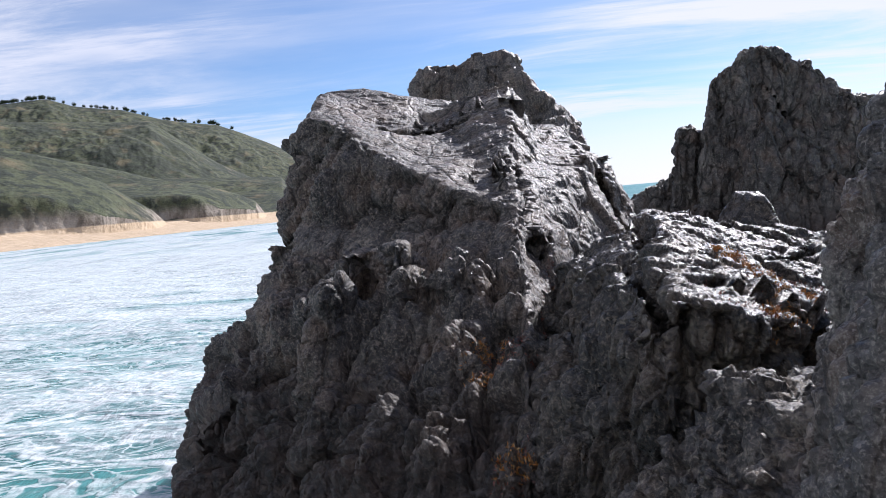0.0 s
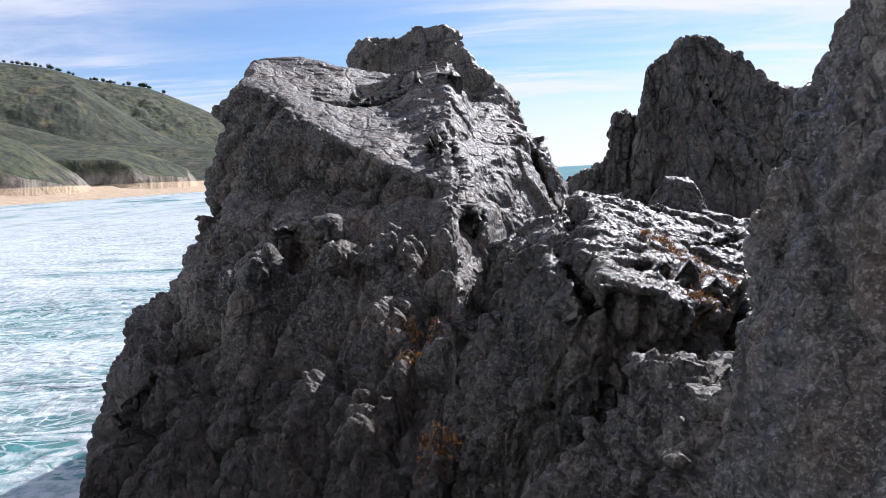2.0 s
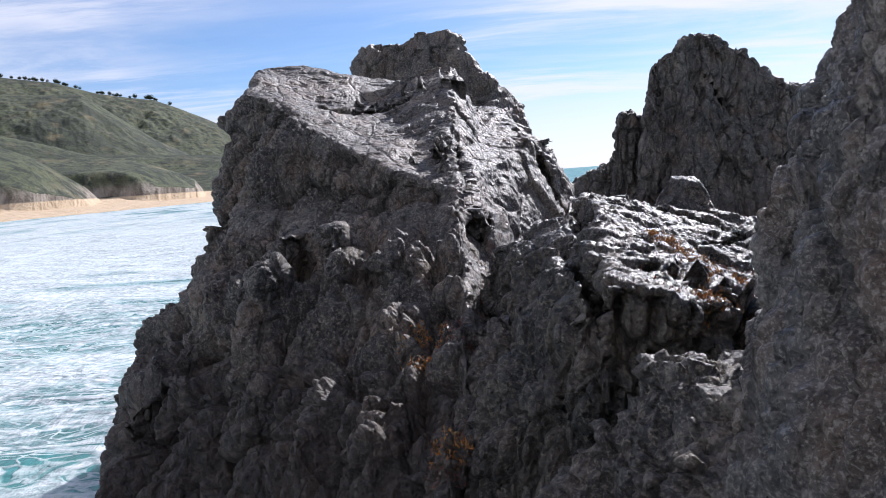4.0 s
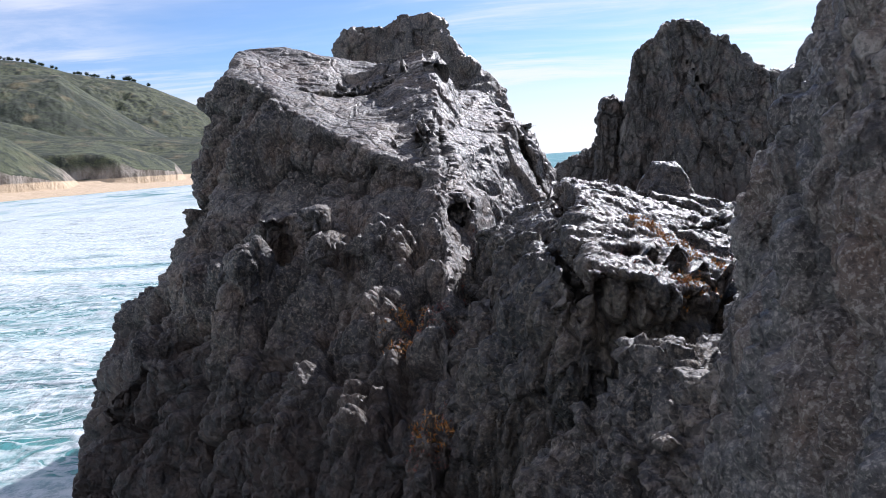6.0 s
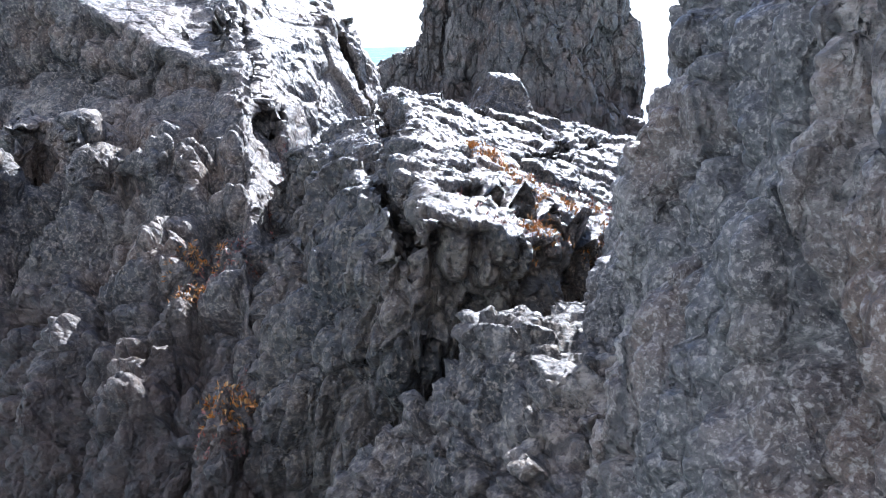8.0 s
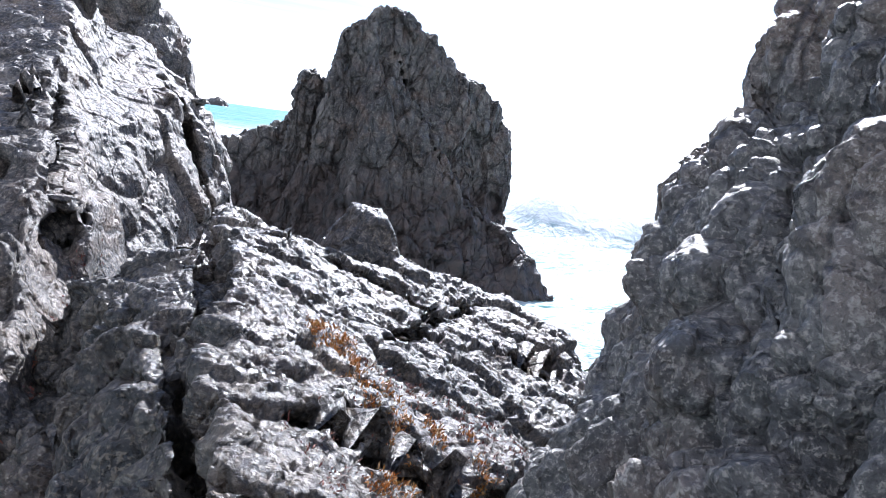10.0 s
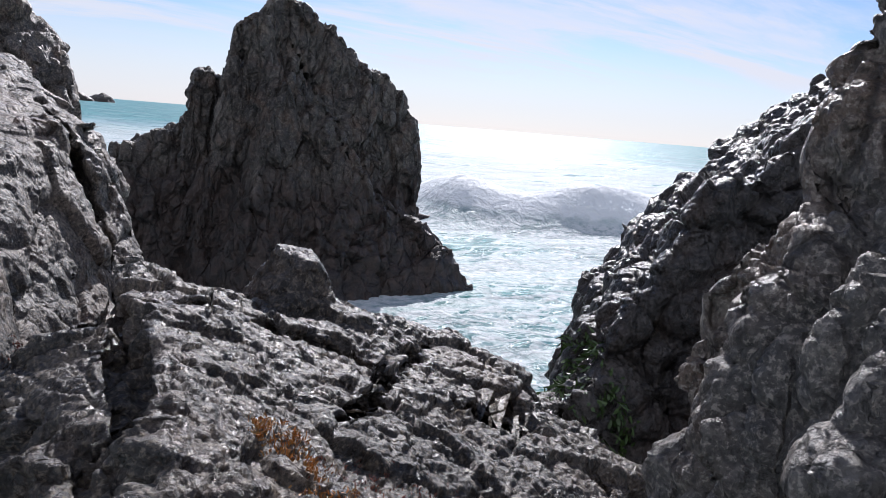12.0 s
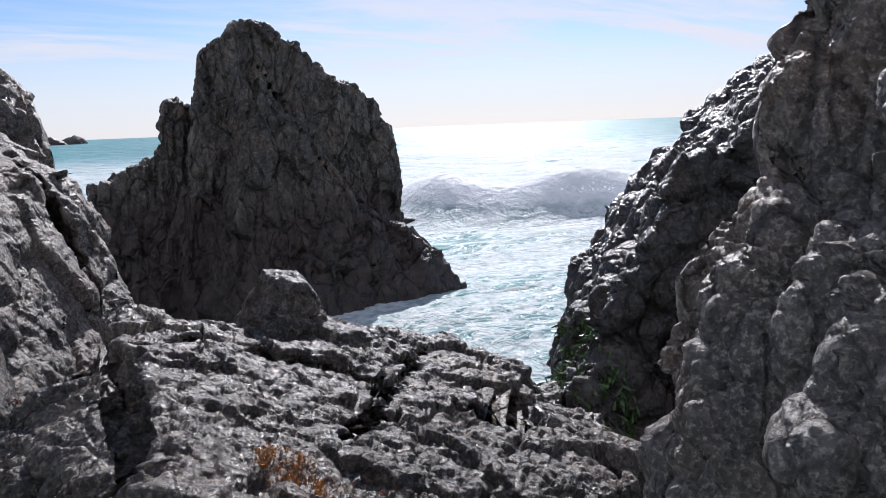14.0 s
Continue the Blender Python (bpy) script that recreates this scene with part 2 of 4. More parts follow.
def land_material():
    """Sand below, pale crumbling cliff where it is steep, green and dun scrub above."""
    m, nd, skin, p = surface("coast_ground")
    z = nd.add("ShaderNodeSeparateXYZ", Vector=p).outputs[2]
    nz = nd.add("ShaderNodeSeparateXYZ", Vector=nd.add("ShaderNodeNewGeometry").outputs["True Normal"]).outputs[2]
    big = nd.noise(p, 0.012, 6, 0.62, 0.5)
    small = nd.noise(p, 0.12, 6, 0.68)
    fine = nd.noise(p, 0.3, 5, 0.65)
    green = nd.mix(nd.ramp(big, 0.38, 0.58), (0.036, 0.044, 0.024), (0.088, 0.098, 0.046))
    green = nd.mix(nd.ramp(small, 0.47, 0.57), green, (0.030, 0.036, 0.022))
    green = nd.mix(nd.ramp(fine, 0.50, 0.56, 0, 0.4), green, (0.022, 0.027, 0.016))
    green = nd.mix(nd.ramp(nd.noise(p, 0.035, 5, 0.6), 0.55, 0.72, 0, 0.8), green, (0.17, 0.135, 0.07))
    cliff = nd.mix(nd.ramp(nd.noise(nd.stretched(p, 1, 1, 0.25), 0.12, 6, 0.65), 0.35, 0.65), (0.12, 0.095, 0.07), (0.36, 0.31, 0.25))
    sand = nd.mix(nd.ramp(fine, 0.3, 0.7), (0.50, 0.37, 0.235), (0.60, 0.46, 0.31))
    steep = nd.ramp(nd.calc("ADD", nz, nd.calc("MULTIPLY", nd.calc("SUBTRACT", small, 0.5), 0.35)), 0.62, 0.80, 1, 0)
    low = nd.ramp(nd.calc("ADD", z, nd.calc("MULTIPLY", small, 1.6)), 8.2, 9.2, 1, 0)
    steep = nd.calc("MULTIPLY", steep, nd.ramp(nd.calc("ADD", z, nd.calc("MULTIPLY", small, 10.0)), 15, 24, 1, 0.05))
    nd.put(skin.inputs["Base Color"], nd.mix(low, nd.mix(steep, green, cliff), sand))
    skin.inputs["Roughness"].default_value = 0.95
    nd.put(skin.inputs["Normal"], nd.bump(small, 0.7, 4.0))
    return m


def plain_material(name, a, b, scale, rough=0.8):
    m, nd, skin, p = surface(name)
    f = nd.noise(p, scale, 5, 0.6)
    nd.put(skin.inputs["Base Color"], nd.mix(nd.ramp(f, 0.35, 0.65), a, b))
    skin.inputs["Roughness"].default_value = rough
    nd.put(skin.inputs["Normal"], nd.bump(f, 0.5, 0.3 / scale))
    return m


SEA = sea_material()
LAND = land_material()


# ---- noise and solids ----
_rng = np.random.default_rng(7)
_PERM = np.concatenate([_rng.permutation(256)] * 3)
_GRAD = _rng.normal(size=(256, 3)).astype(np.float32)
_GRAD /= np.linalg.norm(_GRAD, axis=1, keepdims=True)
_JIT = _rng.random((256, 3)).astype(np.float32)


def _hash(i, j, k):
    return _PERM[_PERM[_PERM[i & 255] + (j & 255)] + (k & 255)]


def grad_noise(p):
    """Gradient noise, about -0.7 to 0.7, at the rows of p."""
    c = np.floor(p).astype(np.int32)
    f = (p - c).astype(np.float32)
    w = f * f * f * (f * (f * 6 - 15) + 10)
    total = np.zeros(len(p), np.float32)
    for a in (0, 1):
        for b in (0, 1):
            for d in (0, 1):
                g = _GRAD[_hash(c[:, 0] + a, c[:, 1] + b, c[:, 2] + d)]
                dot = g[:, 0] * (f[:, 0] - a) + g[:, 1] * (f[:, 1] - b) + g[:, 2] * (f[:, 2] - d)
                total += dot * (w[:, 0] if a else 1 - w[:, 0]) * (w[:, 1] if b else 1 - w[:, 1]) * (w[:, 2] if d else 1 - w[:, 2])
    return total


def fbm(p, octaves=4, gain=0.5, ridged=False):
    total, amp = np.zeros(len(p), np.float32), 1.0
    for o in range(octaves):
        n = grad_noise(p * 2.03**o + 17.3 * o)
        total += amp * (0.5 - 2 * np.abs(n) if ridged else n)
        amp *= gain
    return total


def facets(p, tilt=1.0):
    """Broken rock: every cell is a tilted flat piece, with steps and clefts between. Returns the height and how near the joint is."""
    c = np.floor(p - 0.5).astype(np.int32)
    best = np.full(len(p), 81.0, np.float32)
    second = best.copy()
    height = np.zeros(len(p), np.float32)
    for a in (0, 1):
        for b in (0, 1):
            for d in (0, 1):
                h = _hash(c[:, 0] + a, c[:, 1] + b, c[:, 2] + d)
                off = p - (c + np.array((a, b, d), np.int32)).astype(np.float32) - (0.2 + 0.6 * _JIT[h])
                dist = (off * off).sum(1)
                near = dist < best
                second = np.where(near, best, np.minimum(second, dist))
                best = np.where(near, dist, best)
                height = np.where(near, tilt * (off * _GRAD[h]).sum(1) + _JIT[h][:, 0] - 0.5, height)
    return height, np.sqrt(second) - np.sqrt(best)


def column(base, base_r, top, top_r, plane, turn=0.0, power=3.0):
    """A tapered block of rock from (x, y, z) base to top, with half widths at both, cut off above by a sloping top:
    plane = (z at the top's middle, rise per metre in x, in y)."""
    bx, by, bz = base
    tx, ty, tz = top
    c, s = math.cos(radians(turn)), math.sin(radians(turn))

    def field(p):
        h = np.clip((p[:, 2] - bz) / (tz - bz), 0, 1.15)
        x, y = p[:, 0] - (bx + (tx - bx) * h), p[:, 1] - (by + (ty - by) * h)
        rx, ry = base_r[0] + (top_r[0] - base_r[0]) * h, base_r[1] + (top_r[1] - base_r[1]) * h
        u, v = np.abs(c * x + s * y) / rx, np.abs(c * y - s * x) / ry
        side = ((u**power + v**power) ** (1 / power) - 1) * np.minimum(rx, ry)
        lid = (p[:, 2] - (plane[0] + plane[1] * (p[:, 0] - tx) + plane[2] * (p[:, 1] - ty))) / math.sqrt(1 + plane[1] ** 2 + plane[2] ** 2)
        return np.maximum(side, lid)

    return field


def hull(*faces):
    """A broken block: all that lies behind every face, each one given as a point on it and the way it looks."""
    planes = []
    for x, y, z, nx, ny, nz in faces:
        n = np.array((nx, ny, nz), np.float32)
        planes.append((np.array((x, y, z), np.float32), n / np.linalg.norm(n)))

    def field(p):
        d = (p - planes[0][0]) @ planes[0][1]
        for at, n in planes[1:]:
            d = np.maximum(d, (p - at) @ n)
        return d

    return field


def lump(x, y, z, rx, ry, rz):
    def field(p):
        q = (p - np.array((x, y, z), np.float32)) / np.array((rx, ry, rz), np.float32)
        return (np.sqrt((q * q).sum(1)) - 1) * min(rx, ry, rz)

    return field


def groove(x, y, z, nx, ny, nz, width, reach):
    """A cleft to be taken away: a thin slab across (nx, ny, nz), narrowing away from its middle."""
    n = np.array((nx, ny, nz), np.float32) / math.sqrt(nx * nx + ny * ny + nz * nz)

    def field(p):
        off = p - np.array((x, y, z), np.float32)
        far = np.sqrt((off * off).sum(1)) / reach
        return np.abs(off @ n) - width * np.clip(1 - far * far, -1, 1)

    return field


def solid(lo, hi, cell, adds, takes=(), blend=0.12, warp=(0.0, 1.0)):
    """The skin of blended blocks, as vertices and quads (surface nets on a grid)."""
    n = np.ceil((np.array(hi) - lo) / cell).astype(int) + 1
    axes = [lo[a] + cell * np.arange(n[a], dtype=np.float32) for a in range(3)]
    p = np.stack(np.meshgrid(*axes, indexing="ij"), -1).reshape(-1, 3).astype(np.float32)
    q = p
    if warp[0]:
        q = p + warp[0] * np.stack([fbm(p / warp[1] + 31.7 * k, 2) for k in range(3)], 1)
    d = adds[0](q)
    for add in adds[1:]:
        e = add(q)
        h = np.clip(0.5 + 0.5 * (d - e) / blend, 0, 1)
        d = d + (e - d) * h - blend * h * (1 - h)
    for take in takes:
        d = np.maximum(d, -take(q))
    d = d.reshape(n)
    d[0], d[-1], d[:, 0], d[:, -1], d[:, :, -1], d[:, :, 0] = [np.maximum(x, 1e-3) for x in (d[0], d[-1], d[:, 0], d[:, -1], d[:, :, -1], d[:, :, 0])]
    s = d < 0
    shape = tuple(n - 1)
    count, where = np.zeros(shape, np.float32), np.zeros(shape + (3,), np.float32)

    def corner(a, i, j, k):
        return a[i:shape[0] + i, j:shape[1] + j, k:shape[2] + k]

    for axis in range(3):
        for u in (0, 1):
            for v in (0, 1):
                o = [u, v]
                o.insert(axis, 0)
                e = list(o)
                e[axis] = 1
                d0, d1 = corner(d, *o), corner(d, *e)
                cross = corner(s, *o) != corner(s, *e)
                t = np.where(cross, d0 / np.where(cross, d0 - d1, 1), 0)
                count += cross
                for a in range(3):
                    where[..., a] += np.where(cross, t if a == axis else float(o[a]), 0)
    live = count > 0
    index = np.full(shape, -1, np.int64)
    index[live] = np.arange(live.sum())
    cells = np.argwhere(live)
    verts = (cells + where[live] / count[live][:, None]) * cell + np.array(lo)
    quads = []
    for axis in range(3):
        o = [slice(1, m) for m in shape]
        o2 = list(o)
        a, b = [x for x in range(3) if x != axis]
        full = [slice(1, m) for m in shape]
        nxt = list(full)
        full[axis] = slice(0, shape[axis])
        nxt[axis] = slice(1, shape[axis] + 1)
        s0, s1 = s[tuple(full)], s[tuple(nxt)]
        for flip in (False, True):
            at = np.argwhere((s0 & ~s1) if not flip else (~s0 & s1))
            if not len(at):
                continue
            at[:, a] += 1
            at[:, b] += 1
            ring = []
            for da, db in ((1, 1), (0, 1), (0, 0), (1, 0)):
                g = at.copy()
                g[:, a] -= da
                g[:, b] -= db
                ring.append(index[g[:, 0], g[:, 1], g[:, 2]])
            ring = np.stack(ring, 1)
            quads.append(ring[:, ::-1] if flip != (axis == 1) else ring)
    return largest_piece(verts.astype(np.float32), np.concatenate(quads))


def largest_piece(v, q):
    """Drop the crumbs that the cuts have left beside the main body."""
    mark = np.arange(len(v))
    while True:
        low = mark[q].min(1)
        then = mark.copy()
        for k in range(4):
            np.minimum.at(then, q[:, k], low)
        then = then[then]
        if (then == mark).all():
            break
        mark = then
    main = mark == np.bincount(mark).argmax()
    q = q[main[q[:, 0]]]
    fresh = np.cumsum(main) - 1
    return v[main], fresh[q]


def normals(v, q):
    n = np.cross(v[q[:, 2]] - v[q[:, 0]], v[q[:, 3]] - v[q[:, 1]])
    total = np.zeros_like(v)
    for k in range(4):
        for a in range(3):
            total[:, a] += np.bincount(q[:, k], n[:, a], len(v))
    return total / (np.linalg.norm(total, axis=1, keepdims=True) + 1e-9)


def finer(v, q, some):
    """The chosen quads in four each, the rest as they are."""
    rest, q = q[~some], q[some]
    e = np.sort(np.stack([q, np.roll(q, -1, 1)], -1).reshape(-1, 2), 1)
    key, back = np.unique(e[:, 0] * len(v) + e[:, 1], return_inverse=True)
    mids = (v[key // len(v)] + v[key % len(v)]) / 2
    centres = v[q].mean(1)
    m = back.reshape(-1, 4) + len(v)
    c = np.arange(len(q)) + len(v) + len(mids)
    parts = [np.stack([q[:, k], m[:, k], c, m[:, k - 1]], 1) for k in range(4)]
    return np.concatenate([v, mids, centres]).astype(np.float32), np.concatenate([rest] + parts)


def mesh_of(name, v, q, material, smooth=True):
    me = bpy.data.meshes.new(name)
    me.vertices.add(len(v))
    me.vertices.foreach_set("co", np.asarray(v, np.float32).ravel())
    me.loops.add(q.size)
    me.loops.foreach_set("vertex_index", q.astype(np.int32).ravel())
    me.polygons.add(len(q))
    me.polygons.foreach_set("loop_start", np.arange(0, q.size, q.shape[1], dtype=np.int32))
    me.update(calc_edges=True)
    me.validate()
    me.polygons.foreach_set("use_smooth", np.full(len(me.polygons), smooth))
    me.materials.append(material)
    return me


def roughen(v, q, layers):
    """Push the skin along the normals of the plain block. layers: (kind, size, height, (nx, ny, nz, ratio), seed); the ratio squeezes the
    pattern along that way: over 1 gives beds across it, under 1 flutes along it. "side" keeps it off the level tops,
    "top" on them, "foot" on all that is steep or low, and "west" off the flank that looks to the sun."""
    n, base, push = normals(v, q), v, np.zeros(len(v), np.float32)
    for k in range(4):
        face = n[q].mean(1)
        n = np.stack([sum(np.bincount(q[:, j], face[:, a], len(v)) for j in range(4)) for a in range(3)], 1).astype(np.float32)
        n /= np.linalg.norm(n, axis=1, keepdims=True) + 1e-9
    for kind, size, height, (nx, ny, nz, ratio), seed in layers:
        w = np.array((nx, ny, nz), np.float32)
        w /= np.linalg.norm(w)
        p = ((v + (ratio - 1) * (v @ w)[:, None] * w) / size + seed).astype(np.float32)
        if kind.startswith("facets"):
            p = p + 0.12 * np.stack([grad_noise(p * 2.3 + 9 * k) for k in range(3)], 1)
            h, joint = facets(p)
            flat = np.clip(joint / 0.10, 0, 1)
            h = h - 0.30 * (1 - flat) ** 2
        elif kind.startswith("bosses"):
            p = p + 0.28 * np.stack([grad_noise(p * 1.4 + 9 * k) for k in range(3)], 1)
            h, joint = facets(p, 0.6)
            h = 0.55 * h + 1.1 * np.sqrt(np.clip(joint / 0.55, 0, 1)) - 0.85
        elif kind.startswith("ridged"):
            h = fbm(p, 3, 0.5, True) - 0.25
        elif kind.startswith("cracked"):
            p = p + 0.3 * np.stack([grad_noise(p * 0.7 + 5 * k) for k in range(3)], 1)
            h = 0.0
            for o, amp in enumerate((1.0, 0.5, 0.25)):
                h = h + amp * (np.minimum(np.abs(grad_noise(p * 2.1**o + 3.7 * o)) * 4, 1) - 0.75)
        elif kind.startswith("steps"):
            h = fbm(p, 2, 0.4) * 2.6
            low = np.floor(h)
            h = (low + np.clip((h - low) * 3.2, 0, 1)) / 2.6
        else:
            h = fbm(p, 4, 0.55)
        if "west" in kind:
            h = h * np.clip(1.2 - 2.4 * n[:, 0], 0.12, 1)
        if kind.endswith("side"):
            h = h * np.clip(1.9 - 2.1 * n[:, 2], 0, 1)
        elif kind.endswith("foot"):
            h = h * np.clip(np.maximum(1.9 - 2.1 * n[:, 2], (4.45 - base[:, 2]) / 0.3), 0, 1)
        elif kind.endswith("top"):
            h = h * np.clip(2.1 * n[:, 2] - 0.9, 0, 1)
        push = push + height * h
        v = base + n * push[:, None]
    return v


def rock(name, label, lo, hi, cell, times, adds, layers, material, takes=(), blend=0.12, warp=(0.0, 1.0), category="rock", floor=1.2, all_round=False):
    """A rock from blocks. Its seaward back and its foot under the floor height keep the coarser skin."""
    v, q = solid(lo, hi, cell, adds, takes, blend, warp)
    for k in range(times):
        n = np.cross(v[q[:, 2]] - v[q[:, 0]], v[q[:, 3]] - v[q[:, 1]])
        n /= np.linalg.norm(n, axis=1, keepdims=True) + 1e-9
        c = v[q].mean(1)
        v, q = finer(v, q, (c[:, 2] > floor) & (all_round | (n[:, 1] < 0.35) | (n[:, 2] > 0.25)) & (all_round | (n[:, 0] < 0.8) | (n[:, 2] > 0.3)))
    v = roughen(v, q, layers)
    ob = new(name, mesh_of(name, v, q, material))
    return tagged(ob, label, category)


# ---- the sea ----
def sea():
    rings = np.concatenate([[0.02, 1.0, 2.0, 3.0], np.geomspace(4.0, 4700.0, 420)])
    fan = np.concatenate([np.linspace(radians(-42), radians(75), 620, endpoint=False), np.linspace(radians(75), radians(318), 90, endpoint=False)])
    r, a = np.meshgrid(rings, fan, indexing="ij")
    x, y = r * np.sin(a), r * np.cos(a)
    p = np.stack([x.ravel(), y.ravel(), 0 * x.ravel()], 1).astype(np.float32)
    turn = p @ np.array([[0.82, 0.57, 0], [-0.57, 0.82, 0], [0, 0, 1]], np.float32)
    fade = np.clip(1 - r.ravel() / 900, 0, 1)
    z = 0.16 * fbm(turn / (9.0, 3.5, 1), 3) + 0.30 * fbm(turn / (30, 11, 1) + 5, 3, 0.45)
    z = z * np.clip(r.ravel() / 25, 0.35, 1) * fade
    # the breaking swell beyond the gap
    along, over = p[:, 0] * 0.66 - p[:, 1] * 0.75, p[:, 0] * 0.75 + p[:, 1] * 0.66
    crest = over - 47 + 4.5 * fbm(np.stack([along / 16, along * 0, along * 0], 1) + 3.3, 3)
    body = np.where(crest < 0, np.exp(-((crest / 2.6) ** 2)), np.exp(-((crest / 6.0) ** 2)))
    lift = np.clip(0.85 + 0.9 * fbm(np.stack([along / 13, over / 40, along * 0], 1) + 6.1, 3), 0.35, 1.5)
    z += 3.6 * body * lift * np.clip(1 - ((along + 7) / 17) ** 2, 0, 1)
    v = np.stack([p[:, 0], p[:, 1], z], 1)
    i = np.arange(r.size).reshape(r.shape)
    j = np.roll(i, -1, 1)
    q = np.stack([i[:-1], j[:-1], j[1:], i[1:]], -1).reshape(-1, 4)
    tagged(new("water", mesh_of("water", v, q, SEA)), "foam-streaked teal sea running up between the rocks", "sea", kind="structure")


sea()


# ---- the coast ----
def coast_height(x, y):
    p = np.stack([x, y, 0 * x], 1).astype(np.float32)
    u = -186 + 0.17 * (y - 330) - x + 5 * fbm(p / 60, 3)
    reach, az = np.hypot(x, y), np.degrees(np.arctan2(x, y))
    low = np.clip(u * 0.12, -6, 7)
    wave = 0.22 * fbm(p / 150 + 4, 4, 0.5) + 0.12 * fbm(p / 420 + 2, 5, 0.5, True)
    gully = fbm(p / 26 + 7, 4, 0.6)
    # two bluffs over the beach, then three ranges of hills: where the crest runs, how far its foot lies before and behind it,
    # how much of the rise is cliff, and the slope at which the crest stands over the eye
    for crest_at, before, behind, cliff, spots, crest in (
        (500, 72, 120, 0.36, (-62, -34, -30.2, -28.3, -25.2, -24.4, -23), (0.11, 0.096, 0.074, 0.060, 0.020, 0.004, -0.02)),
        (600, 70, 120, 0.50, (-62, -30, -27.8, -23.5, -21.3, -18, -17.5, -16), (0.05, 0.055, 0.058, 0.055, 0.046, 0.023, 0.008, -0.02)),
        (760, 150, 160, 0.0, (-62, -34.2, -30.1, -26.9, -24.9, -20.5, -16, -14), (0.11, 0.106, 0.086, 0.071, 0.059, 0.054, 0.050, 0.0)),
        (1050, 300, 260, 0.0, (-62, -34, -27.9, -24.8, -20.4, -18, -15), (0.13, 0.135, 0.131, 0.130, 0.073, 0.050, 0.01)),
        (1500, 450, 700, 0.0, (-62, -40, -33.9, -31.1, -29.7, -26.5, -23.8, -20.2, -16.8, -13, -8, -4), (0.13, 0.15, 0.155, 0.159, 0.151, 0.143, 0.131, 0.121, 0.095, 0.06, 0.02, -0.01))):
        top = crest_at * np.interp(az, spots, crest) + 4.8
        side = 1 - np.abs((reach - crest_at) / np.where(reach < crest_at, before, behind))
        if cliff:
            side = side + 0.05 * gully * np.clip(1 - side, 0, 1)
            rise = cliff * np.clip(side / 0.10, 0, 1) + (1 - cliff) * np.clip(side, 0, 1)
        else:
            side = np.clip(side, 0, 1)
            rise = (side * side * (3 - 2 * side) * 0.4 + side * 0.6) * (1 + wave * np.clip(2.4 - 2.6 * side, 0.1, 1))
            rise = rise * (1 + 0.30 * gully * side * (1 - side))
        foot = 7 * np.clip((u - 30) / 20, 0, 1)
        low = np.maximum(low, np.where((u > 30) & (top > 7), foot + (top - 7) * rise, -6))
    return low


def coast():
    rings = np.geomspace(260, 2400, 520)
    fan = np.radians(np.concatenate([np.linspace(-75, -36, 60, endpoint=False), np.linspace(-36, -2, 400)]))
    r, a = np.meshgrid(rings, fan, indexing="ij")
    x, y = (r * np.sin(a)).ravel(), (r * np.cos(a)).ravel()
    v = np.stack([x, y, coast_height(x, y)], 1)
    i = np.arange(r.size).reshape(r.shape)
    q = np.stack([i[:-1, :-1], i[:-1, 1:], i[1:, 1:], i[1:, :-1]], -1).reshape(-1, 4)
    tagged(new("ground", mesh_of("ground", v, q, LAND)), "sand beach below pale bluffs and green hills", "coast", kind="structure")


coast()

